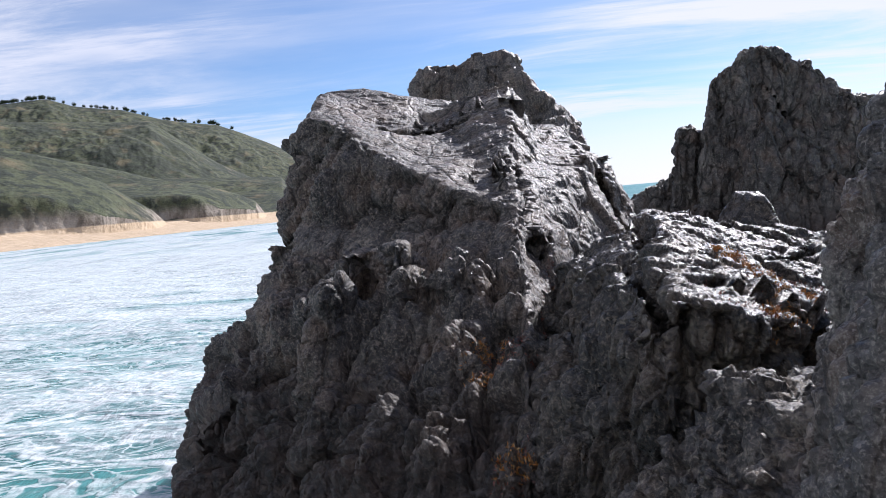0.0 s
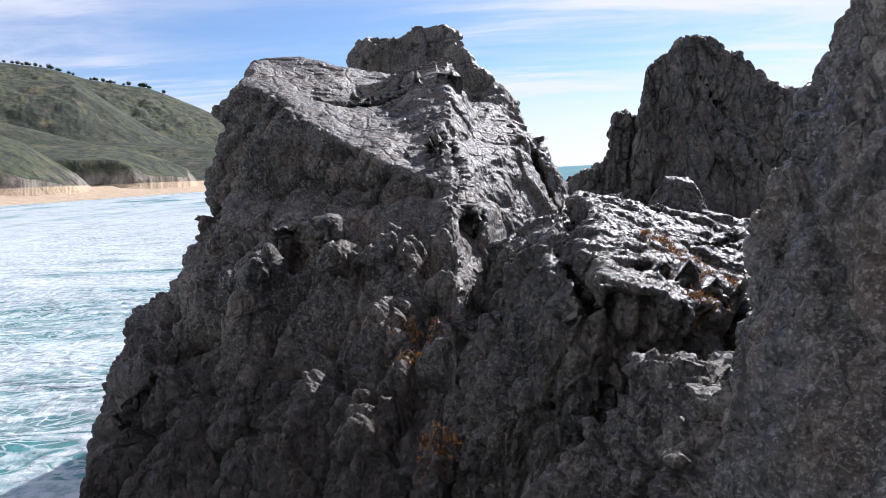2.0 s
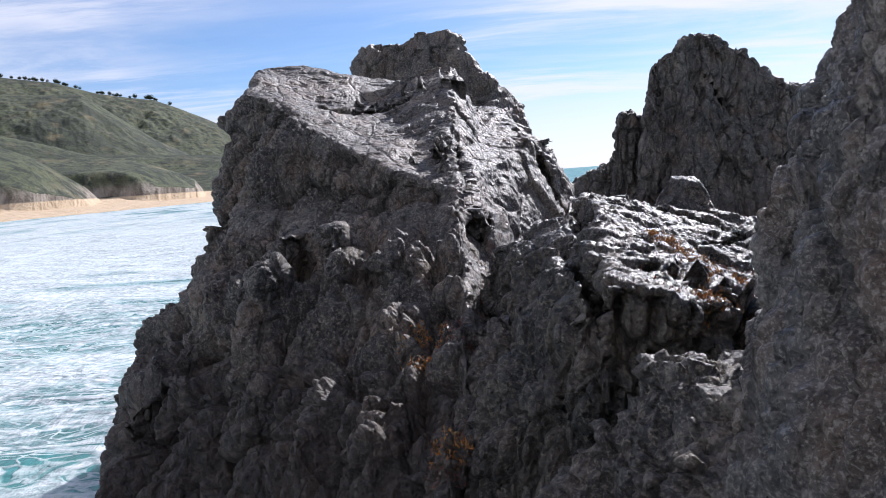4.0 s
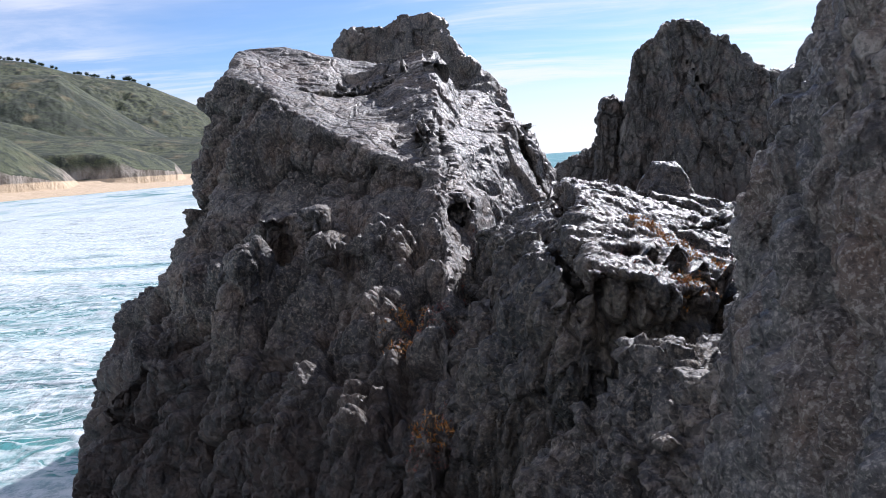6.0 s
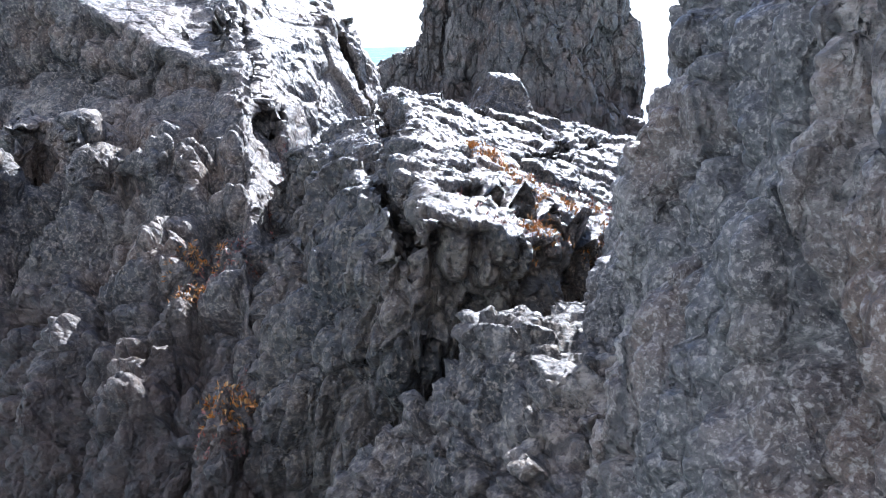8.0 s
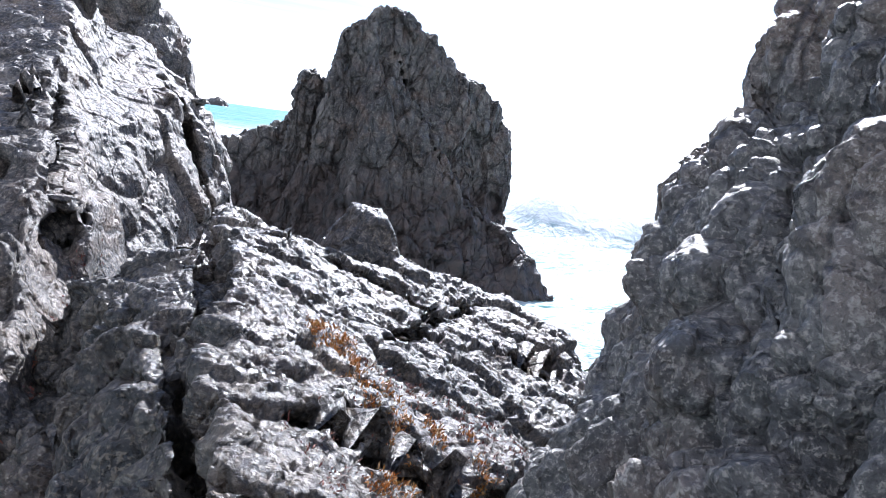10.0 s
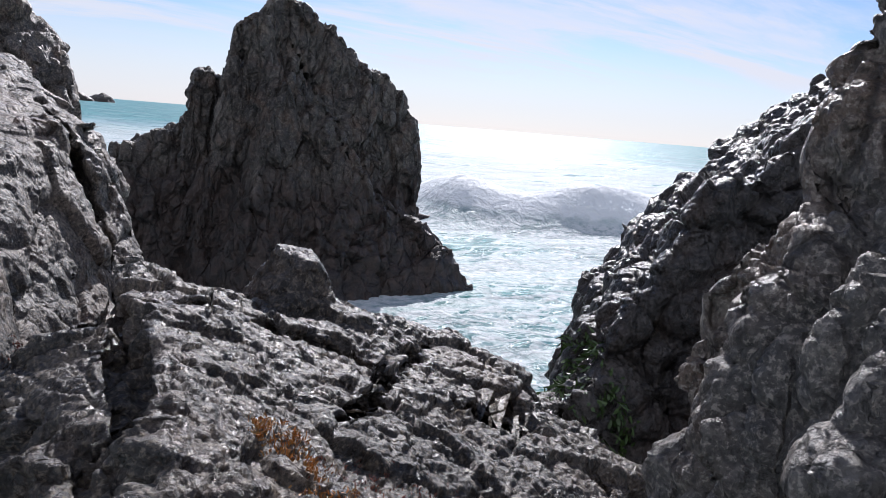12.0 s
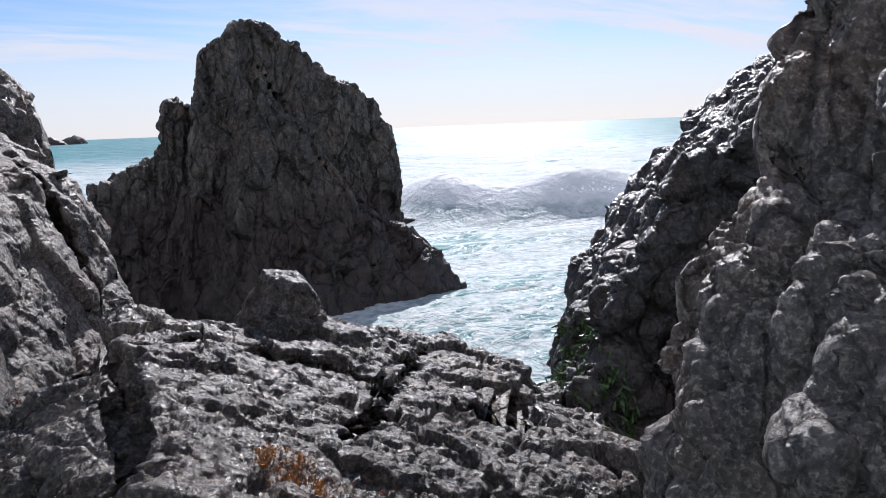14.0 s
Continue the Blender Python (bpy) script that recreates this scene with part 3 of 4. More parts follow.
# ---- the rocks ----
big_rock = rock("boulder", "large fractured grey sea rock with a sloping sunlit top", (-4.4, 4.8, -0.6), (3.2, 13.8, 7.0), 0.075, 2, [
    # the upper block: sloping top, broken front, grainy flank
    hull((0.09, 9.3, 4.97, 0.28, -0.35, 1), (-0.79, 9.54, 5.24, -0.50, -0.80, 0.40), (0.3, 8.75, 4.7, -0.28, -0.92, 0.42), (1.45, 9.75, 4.25, 1.1, -0.7, 0.75),
         (-2.55, 10, 5.0, -1, -0.1, 0.1), (-2.2, 10.2, 5.9, -0.8, -0.2, 0.6), (0, 13.1, 5, 0.1, 1, 0.1), (1.95, 11.6, 5, 1, 0.3, 0.2), (-1.2, 12.4, 6.62, 0.1, 0.2, 1)),
    # the block beyond the crack
    hull((1.95, 11.2, 5.02, 0.5, -0.1, 1), (2.15, 11.2, 4.66, 1, -0.15, 0.45), (1.9, 10.75, 4.5, 0.55, -0.8, 0.3), (2.33, 11.0, 4.0, 1, -0.1, 0.02), (1.5, 11, 4, -1, 0, 0), (2, 13, 4, 0, 1, 0.2)),
    # the slope under the broken front, and its steep seaward side
    hull((-0.4, 7.3, 3.60, -0.30, -0.55, 1), (0.81, 7.44, 3.45, 0.51, -0.18, 0.29), (-0.72, 6.72, 3.27, -0.89, -0.95, 0.84), (-2.33, 8.5, 3.74, -1, -0.2, 0.5),
         (-2.7, 8.5, 2.9, -1, -0.2, 0.12), (0, 5.2, 2.5, 0, -1, 0.3), (0, 12, 3, 0, 1, 0)),
    # the low spur out on the bay side
    hull((-3.04, 8.5, 2.85, -1, -0.3, 0.9), (-3.41, 8.5, 2.05, -1, -0.3, 0.25), (-2.6, 7.6, 2.6, -0.4, -1, 0.5), (-2, 8.4, 3.1, 0.1, -0.2, 1), (-2, 10.6, 2, 0, 1, 0.2), (-1.5, 9, 2, 1, 0, 0)),
    column((0.32, 5.6, 0), (0.5, 0.6), (0.36, 5.6, 2.9), (0.22, 0.3), (3.05, -0.2, 0.3), 20, 3),
    column((0.45, 7.2, 2.6), (0.5, 0.45), (0.45, 7.1, 3.5), (0.42, 0.28), (3.52, 0.0, 0.15), -15, 4),
    # knobs on the slope
    lump(-0.66, 8.3, 4.24, 0.17, 0.22, 0.17), lump(-0.72, 8.0, 4.0, 0.2, 0.25, 0.2), lump(-0.45, 7.9, 3.98, 0.25, 0.25, 0.16),
    lump(-1.25, 7.85, 3.9, 0.15, 0.2, 0.2), lump(-0.1, 7.9, 4.0, 0.3, 0.3, 0.14), lump(-1.4, 8.0, 3.6, 0.4, 0.35, 0.3),
    column((-1.15, 8.6, 3.6), (0.32, 0.35), (-1.13, 8.55, 4.36), (0.28, 0.26), (4.37, 0.05, 0.08), 12, 5),
    # plates that step down the top towards its corner
    hull((0.72, 8.75, 4.42, 0.25, -0.12, 1), (0.72, 8.45, 4.3, -0.15, -1, 0.2), (0.92, 8.6, 4.3, 1, -0.35, 0.3), (0.3, 8.7, 4.3, -1, 0, 0), (0.7, 9.2, 4.3, 0, 1, 0)),
], [
    ("facets side", 1.3, 0.14, (0.1, 0, 1, 0.6), 3.0), ("steps top", 2.4, 0.085, (-0.3, 0.45, 1, 2.2), 1.0), ("bosses west foot", 0.60, 0.30, (0.3, 0.1, 1, 0.40), 21.0),
    ("facets top", 1.0, 0.025, (-0.4, 0.5, 1, 1.4), 8.0), ("bosses west foot", 0.25, 0.115, (0.3, -0.1, 1, 0.45), 6.0), ("cracked top", 0.6, 0.02, (-0.4, 0.5, 1, 1.4), 2.0),
    ("facets side", 0.16, 0.020, (-0.3, 0.2, 1, 0.7), 5.0), ("bosses west foot", 0.10, 0.045, (-0.3, 0.2, 1, 0.6), 4.0), ("facets", 0.09, 0.009, (-0.4, 0.5, 1, 1.2), 9.0)],
    ROCK, warp=(0.11, 0.8), blend=0.04, takes=[
        groove(1.80, 10.85, 4.6, 0.85, 0.35, 0.0, 0.07, 1.3), groove(0.55, 9.45, 4.86, -0.2, -0.6, 1, 0.085, 0.5), groove(0.68, 8.95, 4.58, -0.1, -0.5, 1, 0.07, 0.4),
        groove(-0.95, 8.1, 4.05, -0.1, 0.4, 1, 0.13, 0.42), groove(-0.3, 11.2, 5.75, -0.25, 0.6, 1, 0.05, 1.0), groove(0.62, 8.5, 4.2, 0, -0.3, 1, 0.05, 0.35)])

low_rock = rock("boulder", "low wet grey rock with a slanting shiny top", (-0.4, 3.9, -0.6), (6.2, 9.2, 4.9), 0.055, 2, [
    # the slanting slab
    hull((1.99, 5.73, 4.13, 0.33, -0.27, 1), (1.9, 6.9, 4.50, 0.20, 0.08, 1), (2.5, 8.1, 4.1, 0.42, 0.9, 0.5), (1.6, 4.84, 3.8, -0.05, -1, -0.12), (1.95, 4.92, 3.7, 0.5, -1, -0.1),
         (1.27, 5.0, 3.92, -1, 0.14, 0.12), (4.15, 7.3, 3.64, 0.8, 0.1, 0.75), (4.85, 7.4, 3.0, 1, 0.1, 0.4), (2, 5.2, 3.05, 0, -0.45, -1)),
    hull((2, 5.3, 3, -0.1, -1, 0.25), (3, 7.9, 3, 0.4, 1, 0.1), (1.1, 6, 3, -1, 0, 0.15), (4.95, 7.4, 2, 1, 0.1, 0.2), (3.4, 6.2, 3.2, 0.55, -0.8, 0.3), (2, 6, 3.6, 0, 0, 1)),
    # the fluted buttress left of the cleft
    hull((1.1, 5.6, 4.12, -0.1, -0.16, 1), (0.84, 5.5, 3.55, -0.86, -0.2, 0.5), (1.12, 4.9, 3.6, -0.62, -0.72, 0.14), (1.25, 4.78, 3.5, 0, -1, 0.08), (1.3, 5.3, 3.5, 1, -0.1, 0), (1, 6.5, 3.5, 0, 1, 0.3),
         (0.42, 5.3, 2.9, -1, -0.3, 0.2)),
    hull((1.32, 6.4, 4.27, -0.5, -0.1, 1), (1.15, 6.3, 4.0, -1, -0.35, 0.4), (1.5, 5.75, 4.2, 0, -1, 0.4), (1.5, 6.4, 4, 1, -0.2, 0.3), (1.5, 7.4, 4, 0, 1, 0.2)),
], [
    ("facets", 0.9, 0.06, (0.3, -0.2, 1, 0.8), 13.0), ("bosses side", 0.36, 0.19, (0.15, 0, 1, 0.30), 2.0), ("facets top", 0.5, 0.045, (0.5, 0.7, 0.5, 1.5), 1.0),
    ("facets", 0.21, 0.020, (0.3, 0.7, 0.6, 1.4), 5.0), ("bosses side", 0.14, 0.075, (0.1, 0, 1, 0.40), 6.0), ("facets", 0.09, 0.010, (0.35, 0.85, 0.35, 1.3), 7.0), ("bosses top", 0.07, 0.014, (0.35, 0.85, 0.35, 1.2), 17.0)],
    WET_ROCK, warp=(0.06, 0.7), blend=0.035, takes=[
        groove(1.285, 5.45, 4.0, 1, -0.12, 0.2, 0.035, 0.8), groove(2.9, 6.75, 4.0, -0.75, 0.75, 0.1, 0.03, 1.3), groove(3.3, 6.6, 3.8, 0.5, 0.9, 0.2, 0.03, 0.9),
        groove(2.1, 7.0, 4.45, 0.3, 0.9, 0.3, 0.045, 0.9), groove(1.9, 5.2, 3.9, 0.5, 0.8, 0.2, 0.03, 0.5)])

rock("boulder", "small dark knob of rock sitting on the low rock", (2.2, 7.2, 3.9), (3.3, 8.2, 4.9), 0.03, 1, [
    hull((2.7, 7.75, 4.60, 0.1, -0.1, 1), (2.54, 7.75, 4.4, -1, -0.2, 0.55), (2.89, 7.75, 4.4, 1, -0.2, 0.45), (2.7, 7.55, 4.4, 0.1, -1, 0.25), (2.7, 7.98, 4.4, 0, 1, 0.3), (2.7, 7.75, 4.05, 0, 0, -1)),
    hull((2.95, 7.55, 4.26, 0.3, -0.1, 1), (2.82, 7.5, 4.3, -1, 0, 0.3), (3.08, 7.5, 4.3, 1, -0.2, 0.5), (2.95, 7.38, 4.3, 0, -1, 0.3), (2.95, 7.75, 4.3, 0, 1, 0), (2.9, 7.6, 4.02, 0, 0, -1)),
], [("facets", 0.16, 0.025, (0, 0, 1, 1), 13.0), ("facets", 0.06, 0.009, (0, 0, 1, 1), 2.0)], WET_ROCK, blend=0.03, warp=(0.05, 0.3))

rock("rock_wall", "tall rough grey rock face with rounded bosses", (0.7, 1.0, 0.6), (4.6, 5.0, 6.8), 0.05, 2, [
    hull((1.47, 3.0, 4.35, -1, 0.42, 0.28), (1.33, 2.4, 4.1, -1, 0.1, 0.29), (2.26, 4.3, 5.25, -0.85, 0.35, 0.50), (2.2, 4.38, 5, 0.1, 1, 0.05), (2, 1.25, 4, 0, -1, 0), (4.2, 3, 4, 1, 0, 0), (2.6, 3, 6.3, -0.3, 0, 1)),
    lump(1.76, 3.6, 4.42, 0.17, 0.20, 0.27), lump(1.80, 3.44, 4.5, 0.15, 0.12, 0.28), lump(1.74, 3.26, 4.42, 0.16, 0.13, 0.36),
    lump(2.18, 4.1, 4.55, 0.16, 0.2, 0.3),
    lump(1.54, 2.8, 4.3, 0.14, 0.18, 0.4), lump(1.90, 3.2, 5.1, 0.12, 0.14, 0.4),
], [
    ("bosses", 0.62, 0.11, (0.1, 0.2, 1, 0.32), 23.0), ("bosses", 0.25, 0.075, (0.1, 0.2, 1, 0.36), 12.0), ("bosses", 0.10, 0.045, (0, 0.1, 1, 0.55), 5.0),
    ("bosses", 0.042, 0.016, (0, 0, 1, 0.7), 13.0)], NEAR_ROCK, warp=(0.08, 0.5), blend=0.05,
    all_round=True)

for spot, size in (((1.94, 3.74, 4.85), 0.10), ((2.03, 3.86, 4.99), 0.09)):
    x, y, z = spot
    rock("boulder", "rounded boss of pale-flecked rock wedged against the tall rock face", (x - 0.2, y - 0.2, z - 0.2), (x + 0.2, y + 0.2, z + 0.2), 0.02, 1, [lump(x, y, z, size * 1.1, size, size)],
         [("bosses", 0.09, 0.016, (0, 0, 1, 0.8), 3.0), ("facets", 0.04, 0.006, (0, 0, 1, 1), 5.0)], NEAR_ROCK, all_round=True)

rock("rock_ledge", "jagged ledge of broken grey rock", (0.3, 2.4, 0.6), (2.7, 5.2, 4.3), 0.05, 2, [
    hull((1.40, 3.66, 3.50, -0.78, -0.25, 0.7), (1.52, 3.95, 3.78, -0.1, 0.1, 1), (1.25, 2.95, 3.46, -0.3, -1, 0.7), (1.6, 4.5, 3.4, -0.2, 1, 0.3), (2.4, 3.8, 3.4, 1, 0, 0), (1.02, 3.4, 2.9, -1, -0.2, 0.2)),
], [
    ("facets", 0.34, 0.09, (0.3, 0, 1, 1.3), 33.0), ("facets", 0.13, 0.05, (0.4, 0.3, 1, 1.4), 35.0), ("facets", 0.05, 0.014, (0, 0, 1, 1), 13.0)], ROCK, warp=(0.1, 0.5))

ridge_rock = rock("rock_ridge", "dark weedy rock ridge running down to the surf", (4.2, 5.0, -0.6), (11.6, 11.0, 8.2), 0.085, 2, [
    hull((6.57, 8, 4.84, -0.60, 0.65, 1), (5.26, 7.9, 3.4, -1, 1.0, 0.2), (5.86, 7.9, 4.1, -1, 0.9, 0.75), (6.6, 7.1, 4.6, -0.45, -1, 0.4), (7, 10.2, 4, -0.1, 1, 0.4), (11, 8, 4, 1, 0, 0), (9, 8, 7.2, 0, 0, 1)),
    hull((7.2, 7.0, 4.3, -0.8, 0.6, 1), (6.0, 6.8, 3.2, -1, 0.4, 0.3), (7.2, 6.0, 4.4, -0.3, -1, 0.4), (10.5, 8, 4, 1, 0, 0), (8, 9, 4, 0, 1, 0)),
], [
    ("facets", 1.1, 0.14, (-0.4, 0.2, 1, 0.8), 43.0), ("bosses", 0.6, 0.14, (-0.5, 0.1, 0.8, 1.4), 4.0), ("facets", 0.25, 0.05, (-0.5, 0.1, 0.8, 1.5), 45.0),
    ("bosses", 0.1, 0.014, (0, 0, 1, 1), 3.0)], DARK_ROCK, warp=(0.15, 0.8), blend=0.06)

rock("boulder", "dark rounded rock standing behind the large one", (-3.0, 15.8, -0.6), (4.4, 21.4, 8.6), 0.13, 2, [
    hull((0.5, 18.4, 7.92, 0.05, 0.1, 1), (1.15, 18.4, 7.75, 0.6, -0.1, 0.75), (1.75, 18.4, 6.9, 1, -0.15, 0.75), (0.4, 17.5, 7.2, 0.05, -1, 0.22), (-0.15, 18, 7.6, -1, -0.3, 0.35), (0.6, 20, 6, 0, 1, 0.3), (2.3, 18.5, 6.1, 1, 0, 0.15)),
    hull((1.95, 18.2, 6.68, 0.8, 0, 0.9), (2.34, 18.2, 6.0, 1, -0.1, 0.1), (1.9, 17.4, 6.2, 0.5, -1, 0.2), (1.2, 18, 6, -1, -0.5, 0), (2, 19.6, 6, 0, 1, 0.2), (2.2, 18, 5.5, 0.8, 0, -0.5)),
    hull((-0.5, 18.4, 7.76, 0.0, 0.1, 1), (-1.1, 18.4, 7.68, -0.7, 0, 1), (-1.45, 18.4, 7.2, -1, -0.1, 0.1), (-0.6, 17.8, 7.2, 0, -1, 0.1), (-0.5, 19.6, 6, 0, 1, 0.3), (0.4, 18, 7, 1, 0, 0)),
    column((0.3, 18.6, 0), (2.2, 2.0), (0.4, 18.5, 5.8), (1.6, 1.1), (5.9, 0, 0), 0, 3),
], [
    ("facets", 1.0, 0.15, (0, 0, 1, 0.8), 53.0), ("ridged", 0.6, 0.06, (0, 0, 1, 0.7), 2.0), ("facets", 0.35, 0.06, (0, 0, 1, 1), 55.0), ("ridged", 0.2, 0.03, (0, 0, 1, 1), 3.0)],
    ROCK, warp=(0.2, 1.2))

tall_rock = rock("rock_pinnacle", "tall dark jagged sea rock rising from the surf", (2.6, 19.8, -0.8), (18.4, 34.0, 9.6), 0.15, 2, [
    # the head
    hull((10.4, 28.3, 9.15, -0.06, 0, 1), (9.1, 28.3, 8.52, -0.75, 0.25, 1), (8.35, 28.3, 7.8, -1, 0.36, 0.12), (11.75, 28.3, 9.0, 1, 0, 0.3), (10.2, 27.2, 8, 0.05, -1, 0.12), (10, 30, 8, 0, 1, 0.2), (11.75, 28.3, 8.2, 0.6, -0.1, 0.9), (12.45, 28.3, 7.6, 1, -0.1, -0.05)),
    # its right shoulder
    hull((13.2, 28.6, 7.2, 0.5, 0, 1), (14.8, 28.6, 5.95, 1, 0, 0.55), (15.18, 28.6, 4.5, 1, -0.1, 0.02), (13.4, 27.3, 6, 0.15, -1, 0.2), (11, 28.6, 6, -1, 0, 0), (13, 31, 5, 0, 1, 0.2), (12.6, 28.6, 7.5, 0, 0, 1)),
    # the body under the head
    hull((9.9, 28, 7.1, 0, 0, 1), (8.45, 28, 6.8, -1, 0.36, 0.2), (9.8, 27, 6, -0.05, -1, 0.3), (13, 28, 6, 1, 0, 0), (10, 31, 4, 0, 1, 0.2)),
    # the spur on its bay side, and the low comb below that
    hull((7.3, 28.3, 6.66, -0.5, 0.1, 1), (7.05, 28.3, 6.2, -1, 0.36, 0.1), (7.6, 27.7, 6, 0, -1, 0.15), (7.75, 28.3, 6.50, 0.3, 0, 1), (9, 28, 6, 1, 0, 0), (7.6, 30, 5, 0, 1, 0.3)),
    hull((6.0, 28.6, 4.5, -0.55, 0.2, 1), (4.75, 28.6, 3.8, -1, 0.36, 0.35), (6, 27.9, 3.5, -0.1, -1, 0.35), (6, 30.4, 3, 0, 1, 0.3), (8.5, 28, 3, 1, 0, 0), (6.5, 28.6, 4.95, 0, 0, 1)),
    # the great buttress before it with its pale crest, falling to the surf
    hull((9.4, 26.2, 6.72, 0.15, 0.1, 1), (10.4, 26.0, 6.2, 0.95, -0.1, 0.55), (8.9, 26, 6.3, -1, -0.2, 0.35), (9.6, 25.4, 5, -0.05, -1, 0.3), (9.5, 29, 4, 0, 1, 0)),
    hull((11.6, 25.8, 3.6, 0.72, 0, 1), (15.2, 25.0, 0.7, 1, -0.15, 0.5), (12.2, 24.3, 1.8, 0.1, -1, 0.55), (10.0, 25.8, 4, -1, 0, 0.1), (12, 28.6, 2, 0, 1, 0.1), (10.6, 25.8, 4.6, 0.2, 0, 1)),
    hull((8.2, 26.6, 4.2, -0.6, -0.2, 1), (7.2, 26.4, 2, -0.35, -1, 0.4), (5.2, 28, 2, -1, -0.3, 0.3), (10, 28, 2, 1, 0, 0), (8, 30, 2, 0, 1, 0)),
    hull((10.4, 24.4, 1.3, 0.1, -1, 0.5), (8.0, 25.2, 1.8, -0.8, -0.8, 0.5), (10, 25, 2.6, 0.1, -0.5, 1), (12.6, 25, 1, 1, 0, 0), (10, 27, 1, 0, 1, 0)),
], [
    ("facets", 1.5, 0.24, (0.1, 0, 1, 0.4), 63.0), ("facets", 0.75, 0.15, (0.15, 0, 1, 0.35), 65.0), ("bosses", 0.45, 0.12, (0.1, 0.1, 1, 0.4), 8.0), ("facets", 0.24, 0.05, (0, 0, 1, 0.5), 3.0)],
    STACK_ROCK, warp=(0.14, 0.9), blend=0.03, takes=[
        groove(12.55, 28.0, 7.75, 0.75, -0.2, 0.6, 0.22, 1.3), groove(8.3, 27.9, 6.9, 1, -0.1, -0.4, 0.16, 1.2), groove(10.75, 26.4, 5.6, 0.95, -0.25, 0.5, 0.10, 2.6)])

rock("rock_shelf", "broad dark rock shelf under the low rocks", (-5.2, -7.2, -0.6), (5.4, 3.4, 7.0), 0.2, 1, [
    column((0.2, -1.4, 0), (3.6, 4.2), (0.2, -1.4, 2.4), (2.9, 3.6), (2.5, 0.1, 0.02), 0, 4),
    column((0.5, -5.0, 0), (4.2, 2.0), (0.5, -5.2, 6.0), (3.2, 1.2), (6.2, 0.1, -0.1), 0, 4),
], [("facets", 1.0, 0.15, (0, 0, 1, 0.8), 71.0), ("ridged", 0.5, 0.06, (0, 0, 1, 1), 2.0)], ROCK, warp=(0.3, 1.4))

for spot, size, seed in (((92, 905, 0), 44, 3.0), ((128, 940, 0), 40, 5.0), ((84, 860, 0), 20, 8.0)):
    ob = rock("islet", "low dark rocky islet far out on the horizon", (-1, -0.6, -0.1), (1, 0.6, 0.4), 0.06, 1, [
        column((0, 0, -0.1), (0.7, 0.35), (0.05, 0, 0.15), (0.4, 0.2), (0.16, -0.1, 0), 0, 2.5), column((0.3, 0, -0.1), (0.3, 0.2), (0.3, 0, 0.2), (0.15, 0.1), (0.22, 0, 0), 0, 3)],
        [("facets", 0.3, 0.07, (0, 0, 1, 1), seed), ("ridged", 0.2, 0.04, (0, 0, 1, 1), seed)], STACK_ROCK, category="islet")
    ob.matrix_world = Matrix.LocRotScale(spot, Euler((0, 0, seed)), (size, size, size))

rock("reef", "low dark reef awash beyond the tall rock", (18.5, 38.2, -0.4), (25.5, 43.2, 1.6), 0.12, 1, [
    column((21, 41, -0.4), (1.5, 1.2), (20.6, 41, 0.7), (0.8, 0.6), (0.85, -0.35, 0), 0, 3), column((23, 40, -0.4), (1.7, 0.9), (22.6, 40, 0.3), (1.0, 0.5), (0.35, -0.2, 0), 0, 3)],
    [("facets", 0.7, 0.17, (0, 0, 1, 1), 3.0), ("ridged", 0.3, 0.06, (0, 0, 1, 1), 5.0)], STACK_ROCK)


# ---- weed ----
def weed_material(name, a, b):
    m, nd, skin, p = surface(name)
    rnd = nd.add("ShaderNodeNewGeometry").outputs["Random Per Island"]
    nd.put(skin.inputs["Base Color"], nd.mix(nd.ramp(rnd, 0, 1), a, b))
    skin.inputs["Roughness"].default_value = 0.45
    return m


ORANGE = weed_material("orange_weed", (0.42, 0.15, 0.02), (0.30, 0.17, 0.05))
RED = weed_material("red_weed", (0.13, 0.030, 0.025), (0.24, 0.085, 0.05))
GREEN = weed_material("green_weed", (0.035, 0.075, 0.015), (0.07, 0.12, 0.03))


def weed(ob, name, label, material, spots, count, size, droop, seed):
    """Tufts of short fronds growing on a rock, inside the given (x, y, z, radius) spots."""
    rng = np.random.default_rng(seed)
    n = len(ob.data.vertices)
    co, no = np.empty(n * 3, np.float32), np.empty(n * 3, np.float32)
    ob.data.vertices.foreach_get("co", co)
    ob.data.vertices.foreach_get("normal", no)
    co, no = co.reshape(-1, 3), no.reshape(-1, 3)
    clump = fbm(co / 0.16 + seed, 3)
    pool = np.zeros(n, bool)
    for x, y, z, r in spots:
        pool |= (((co - (x, y, z)) ** 2).sum(1) < r * r) & (clump > -0.02) & (no[:, 2] > droop)
    pick = rng.choice(np.flatnonzero(pool), count)
    verts, quads = [], []
    for i in pick:
        up = Vector(no[i]) * 0.6 + Vector((0, 0, 0.3 if droop > 0 else -0.7)) + Vector(rng.normal(size=3) * 0.45)
        up.normalize()
        side = up.orthogonal().normalized()
        side.rotate(Matrix.Rotation(rng.random() * 6.3, 3, up))
        long, wide = size * (0.5 + rng.random()), size * (0.12 + 0.14 * rng.random())
        foot = Vector(co[i]) + Vector(rng.normal(size=3) * 0.008)
        bend = side.cross(up) * long * rng.normal() * 0.35
        k = len(verts)
        for at, w, b in ((-0.15, 0.6, 0.0), (0.5, 1.0, 0.3), (1.0, 0.25, 1.0)):
            mid = foot + up * long * at + bend * b
            verts += [mid - side * wide * w, mid + side * wide * w]
        quads += [(k, k + 1, k + 3, k + 2), (k + 2, k + 3, k + 5, k + 4)]
    tagged(new(name, mesh_of(name, np.array(verts), np.array(quads), material, False)), label, "seaweed", kind="stuff")


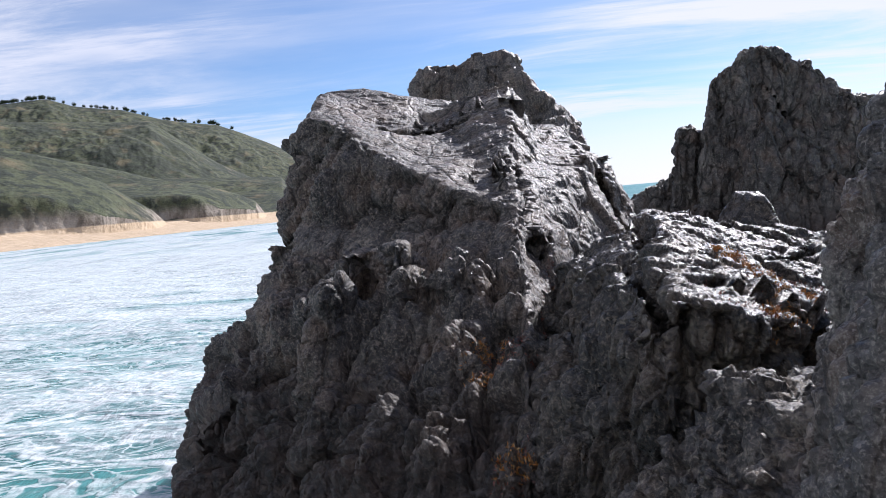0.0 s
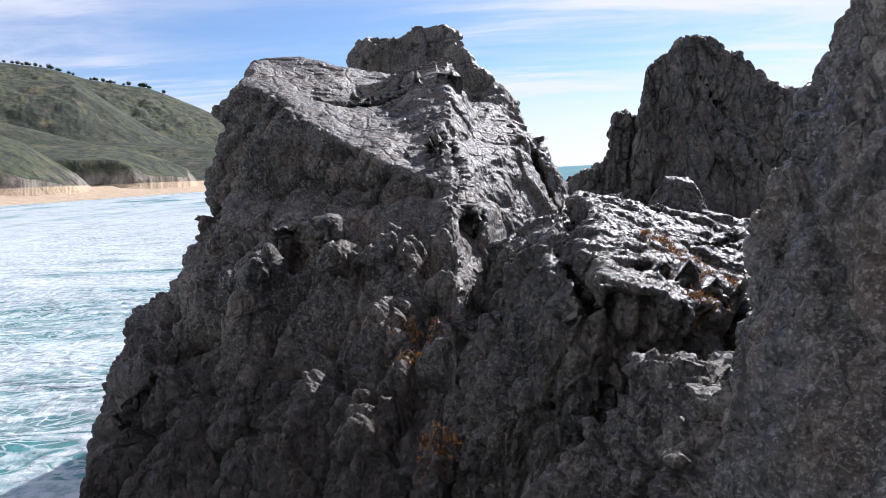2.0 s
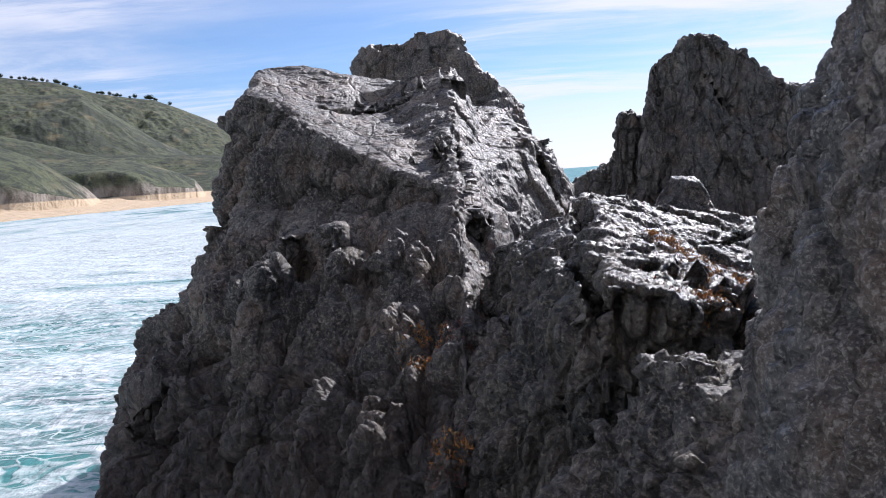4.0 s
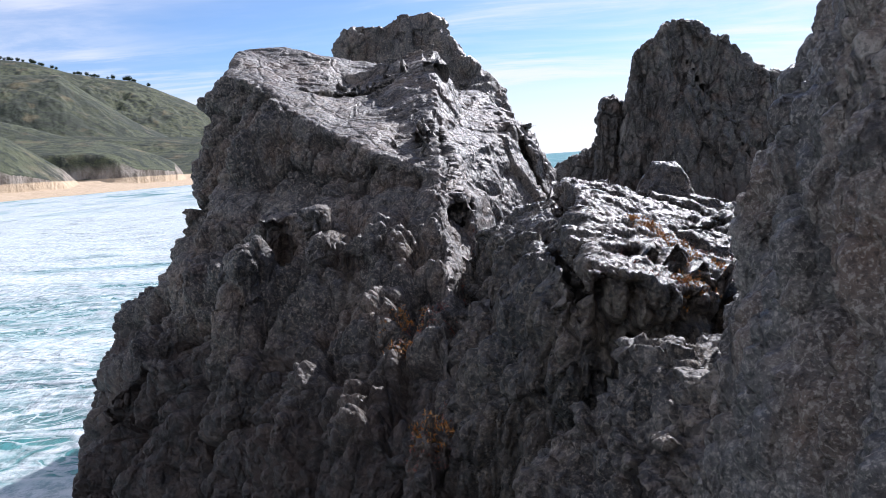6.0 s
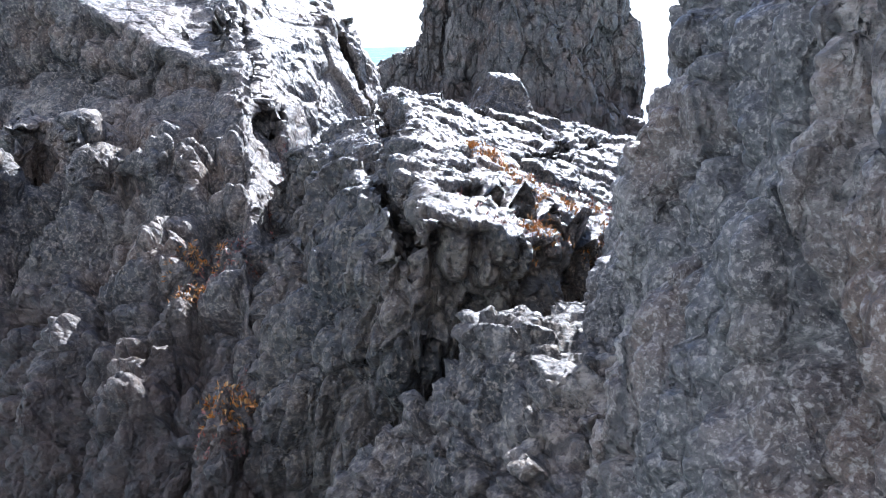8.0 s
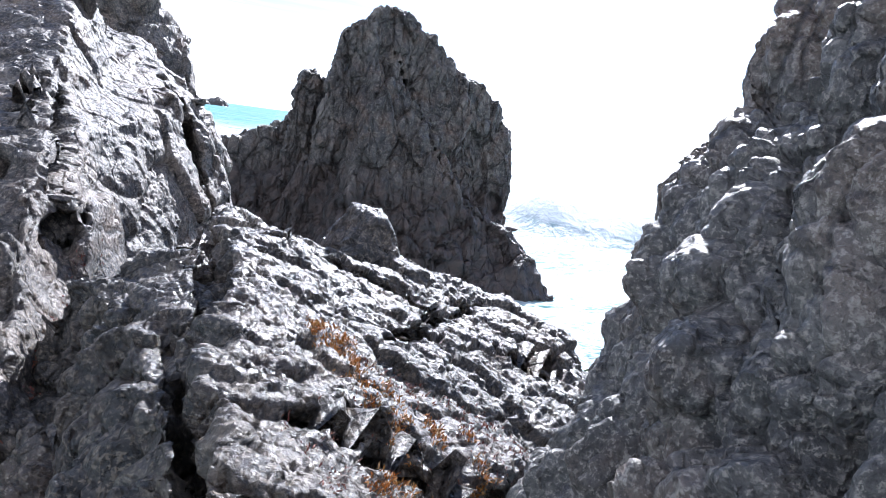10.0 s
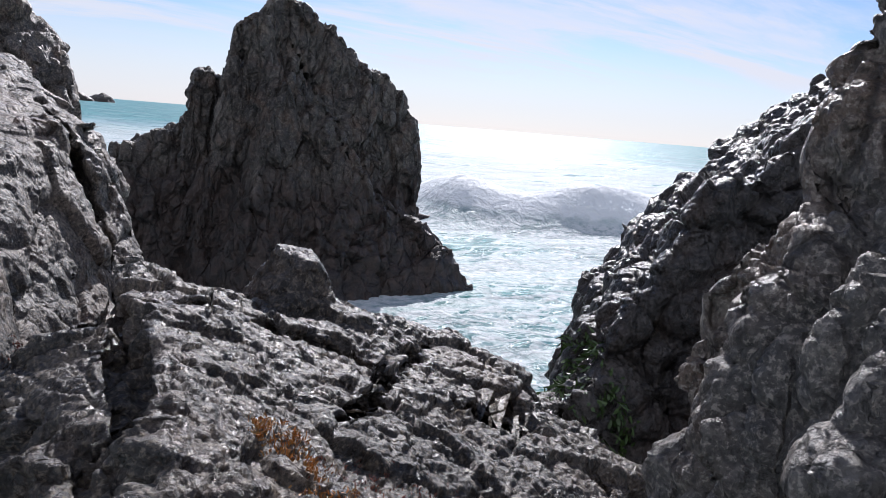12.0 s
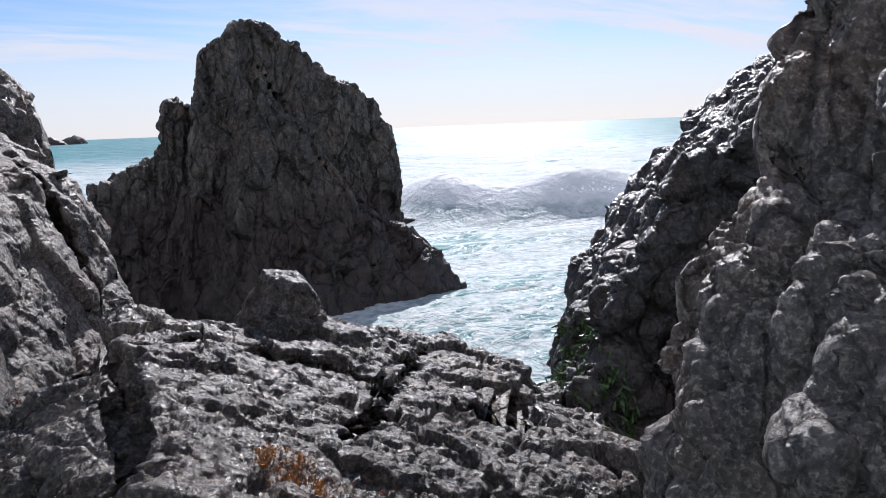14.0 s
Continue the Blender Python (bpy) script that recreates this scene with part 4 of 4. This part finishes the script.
weed(low_rock, "seaweed", "orange seaweed tufts on the wet low rock", ORANGE, [(1.92, 5.92, 4.2, 0.14), (2.0, 5.68, 4.1, 0.16), (2.1, 5.45, 4.02, 0.2), (2.22, 5.2, 3.92, 0.24), (1.9, 5.0, 3.9, 0.12), (2.35, 5.3, 3.9, 0.2)], 2600, 0.016, 0.2, 3)
weed(low_rock, "seaweed", "dark red seaweed film on the wet low rock", RED, [(2.3, 5.5, 3.95, 0.45), (1.8, 5.15, 3.95, 0.3), (2.6, 5.5, 3.85, 0.4)], 1300, 0.014, 0.1, 4)
weed(big_rock, "seaweed", "orange and tan seaweed on the large rock's foot", ORANGE, [(0.25, 6.85, 3.45, 0.22), (0.08, 6.7, 3.35, 0.2), (0.34, 5.5, 3.0, 0.2), (1.0, 8.25, 3.65, 0.2)], 1500, 0.024, 0.1, 5)
weed(big_rock, "seaweed", "red seaweed down the large rock's flank", RED, [(1.05, 8.5, 3.75, 0.4), (0.9, 7.9, 3.55, 0.35), (0.3, 6.8, 3.4, 0.3), (0.35, 5.5, 3.0, 0.3), (0.75, 7.3, 3.45, 0.25)], 2200, 0.020, 0.0, 6)
weed(ridge_rock, "seaweed", "green weed hanging from the dark ridge", GREEN, [(5.1, 7.9, 3.5, 0.5), (5.15, 7.6, 3.2, 0.5)], 700, 0.06, -0.9, 7)


# ---- spray over the breaking swell ----
def spray():
    """A mist of fine drops thrown up along the crest."""
    rng = np.random.default_rng(21)
    heads = [(0.66 * a + 0.75 * 46.5, -0.75 * a + 0.66 * 46.5, tall) for a, tall in ((-14, 1.2), (-10.5, 1.8), (-7.5, 1.5), (-4, 2.3), (-1, 1.9), (1.5, 2.4))]
    verts, quads = [], []
    for x, y, tall in heads:
        for k in range(2600):
            up = tall * rng.random() ** 1.8
            wide = 1.6 * (1 - 0.55 * up / tall)
            c = np.array((x + rng.normal() * wide, y - rng.normal() * wide * 0.8, 1.6 + up))
            a, b = rng.normal(size=3), rng.normal(size=3)
            size = 0.012 + 0.02 * rng.random()
            a, b = a / np.linalg.norm(a) * size, b / np.linalg.norm(b) * size
            i = len(verts)
            verts += [c - a, c - b, c + a, c + b]
            quads.append((i, i + 1, i + 2, i + 3))
    m, nd, skin, p = surface("spray_drops")
    skin.inputs["Base Color"].default_value = (0.85, 0.87, 0.88, 1)
    through_light = nd.add("ShaderNodeBsdfTranslucent", Color=(0.85, 0.88, 0.9, 1))
    both = nd.add("ShaderNodeMixShader", Fac=0.8)
    nd.tree.links.new(skin.outputs[0], both.inputs[1])
    nd.tree.links.new(through_light.outputs[0], both.inputs[2])
    out = [n for n in nd.tree.nodes if n.bl_idname == "ShaderNodeOutputMaterial"][0]
    nd.tree.links.new(both.outputs[0], out.inputs[0])
    tagged(new("sea_spray", mesh_of("sea_spray", np.array(verts), np.array(quads), m, False)), "white spray blown from the breaking wave", "spray", kind="stuff")


spray()


# ---- trees on the hills ----
def tree():
    base = tagged(new("tree"), "small dark wind-bent tree on the hill crest", "tree", "trees along the crest")
    rng = np.random.default_rng(11)
    bark = plain_material("bark", (0.05, 0.04, 0.03), (0.08, 0.065, 0.05), 2.0)
    leaf = plain_material("leaves", (0.022, 0.034, 0.016), (0.045, 0.060, 0.025), 0.8, 0.9)
    bm = bmesh.new()
    bmesh.ops.create_cone(bm, cap_ends=True, segments=7, radius1=0.28, radius2=0.12, depth=4.4, matrix=Matrix.Translation((0, 0, 2.0)))
    for k in range(5):
        a = k * 1.3
        arm = Matrix.Translation((0, 0, 3.2 + 0.25 * k)) @ Euler((0, radians(50), a)).to_matrix().to_4x4() @ Matrix.Translation((0, 0, 1.0))
        bmesh.ops.create_cone(bm, cap_ends=True, segments=5, radius1=0.1, radius2=0.04, depth=2.0, matrix=arm)
    me = bpy.data.meshes.new("trunk")
    bm.to_mesh(me)
    bm.free()
    me.materials.append(bark)
    new("trunk", me).parent = base
    verts, quads = [], []
    for k in range(520):
        d = Vector(rng.normal(size=3)).normalized()
        c = Vector((d.x * 3.6, d.y * 3.6, 5.6 + d.z * 2.6)) * (0.55 + 0.45 * rng.random())
        c.z = max(c.z - 1.6, 1.2 + rng.random())
        a, b = d.orthogonal().normalized() * 0.42, d.cross(d.orthogonal()).normalized() * 0.32
        i = len(verts)
        verts += [c - a, c - b, c + a, c + b]
        quads.append((i, i + 1, i + 2, i + 3))
    part = new("crown", mesh_of("crown", np.array(verts), np.array(quads), leaf, False))
    part.parent = base
    return base


def crest_trees():
    rng = np.random.default_rng(5)
    one = tree()
    first = True
    for k in range(90):
        az = radians(-35 + 16 * rng.random() ** 1.5)
        r = np.linspace(1000, 1700, 300)
        z = coast_height(r * math.sin(az), r * math.cos(az))
        i = int(np.argmax((z - 4.7) / r))
        x, y = r[i] * math.sin(az), r[i] * math.cos(az)
        size = 0.75 + 0.7 * rng.random()
        m = Matrix.LocRotScale((x, y, z[i] - 0.5), Euler((0, 0, rng.random() * 6)), None)
        if first:
            one.matrix_basis, first = m, False
        else:
            copy_thing(one, m).scale = (size, size, size * (0.8 + 0.4 * rng.random()))


crest_trees()
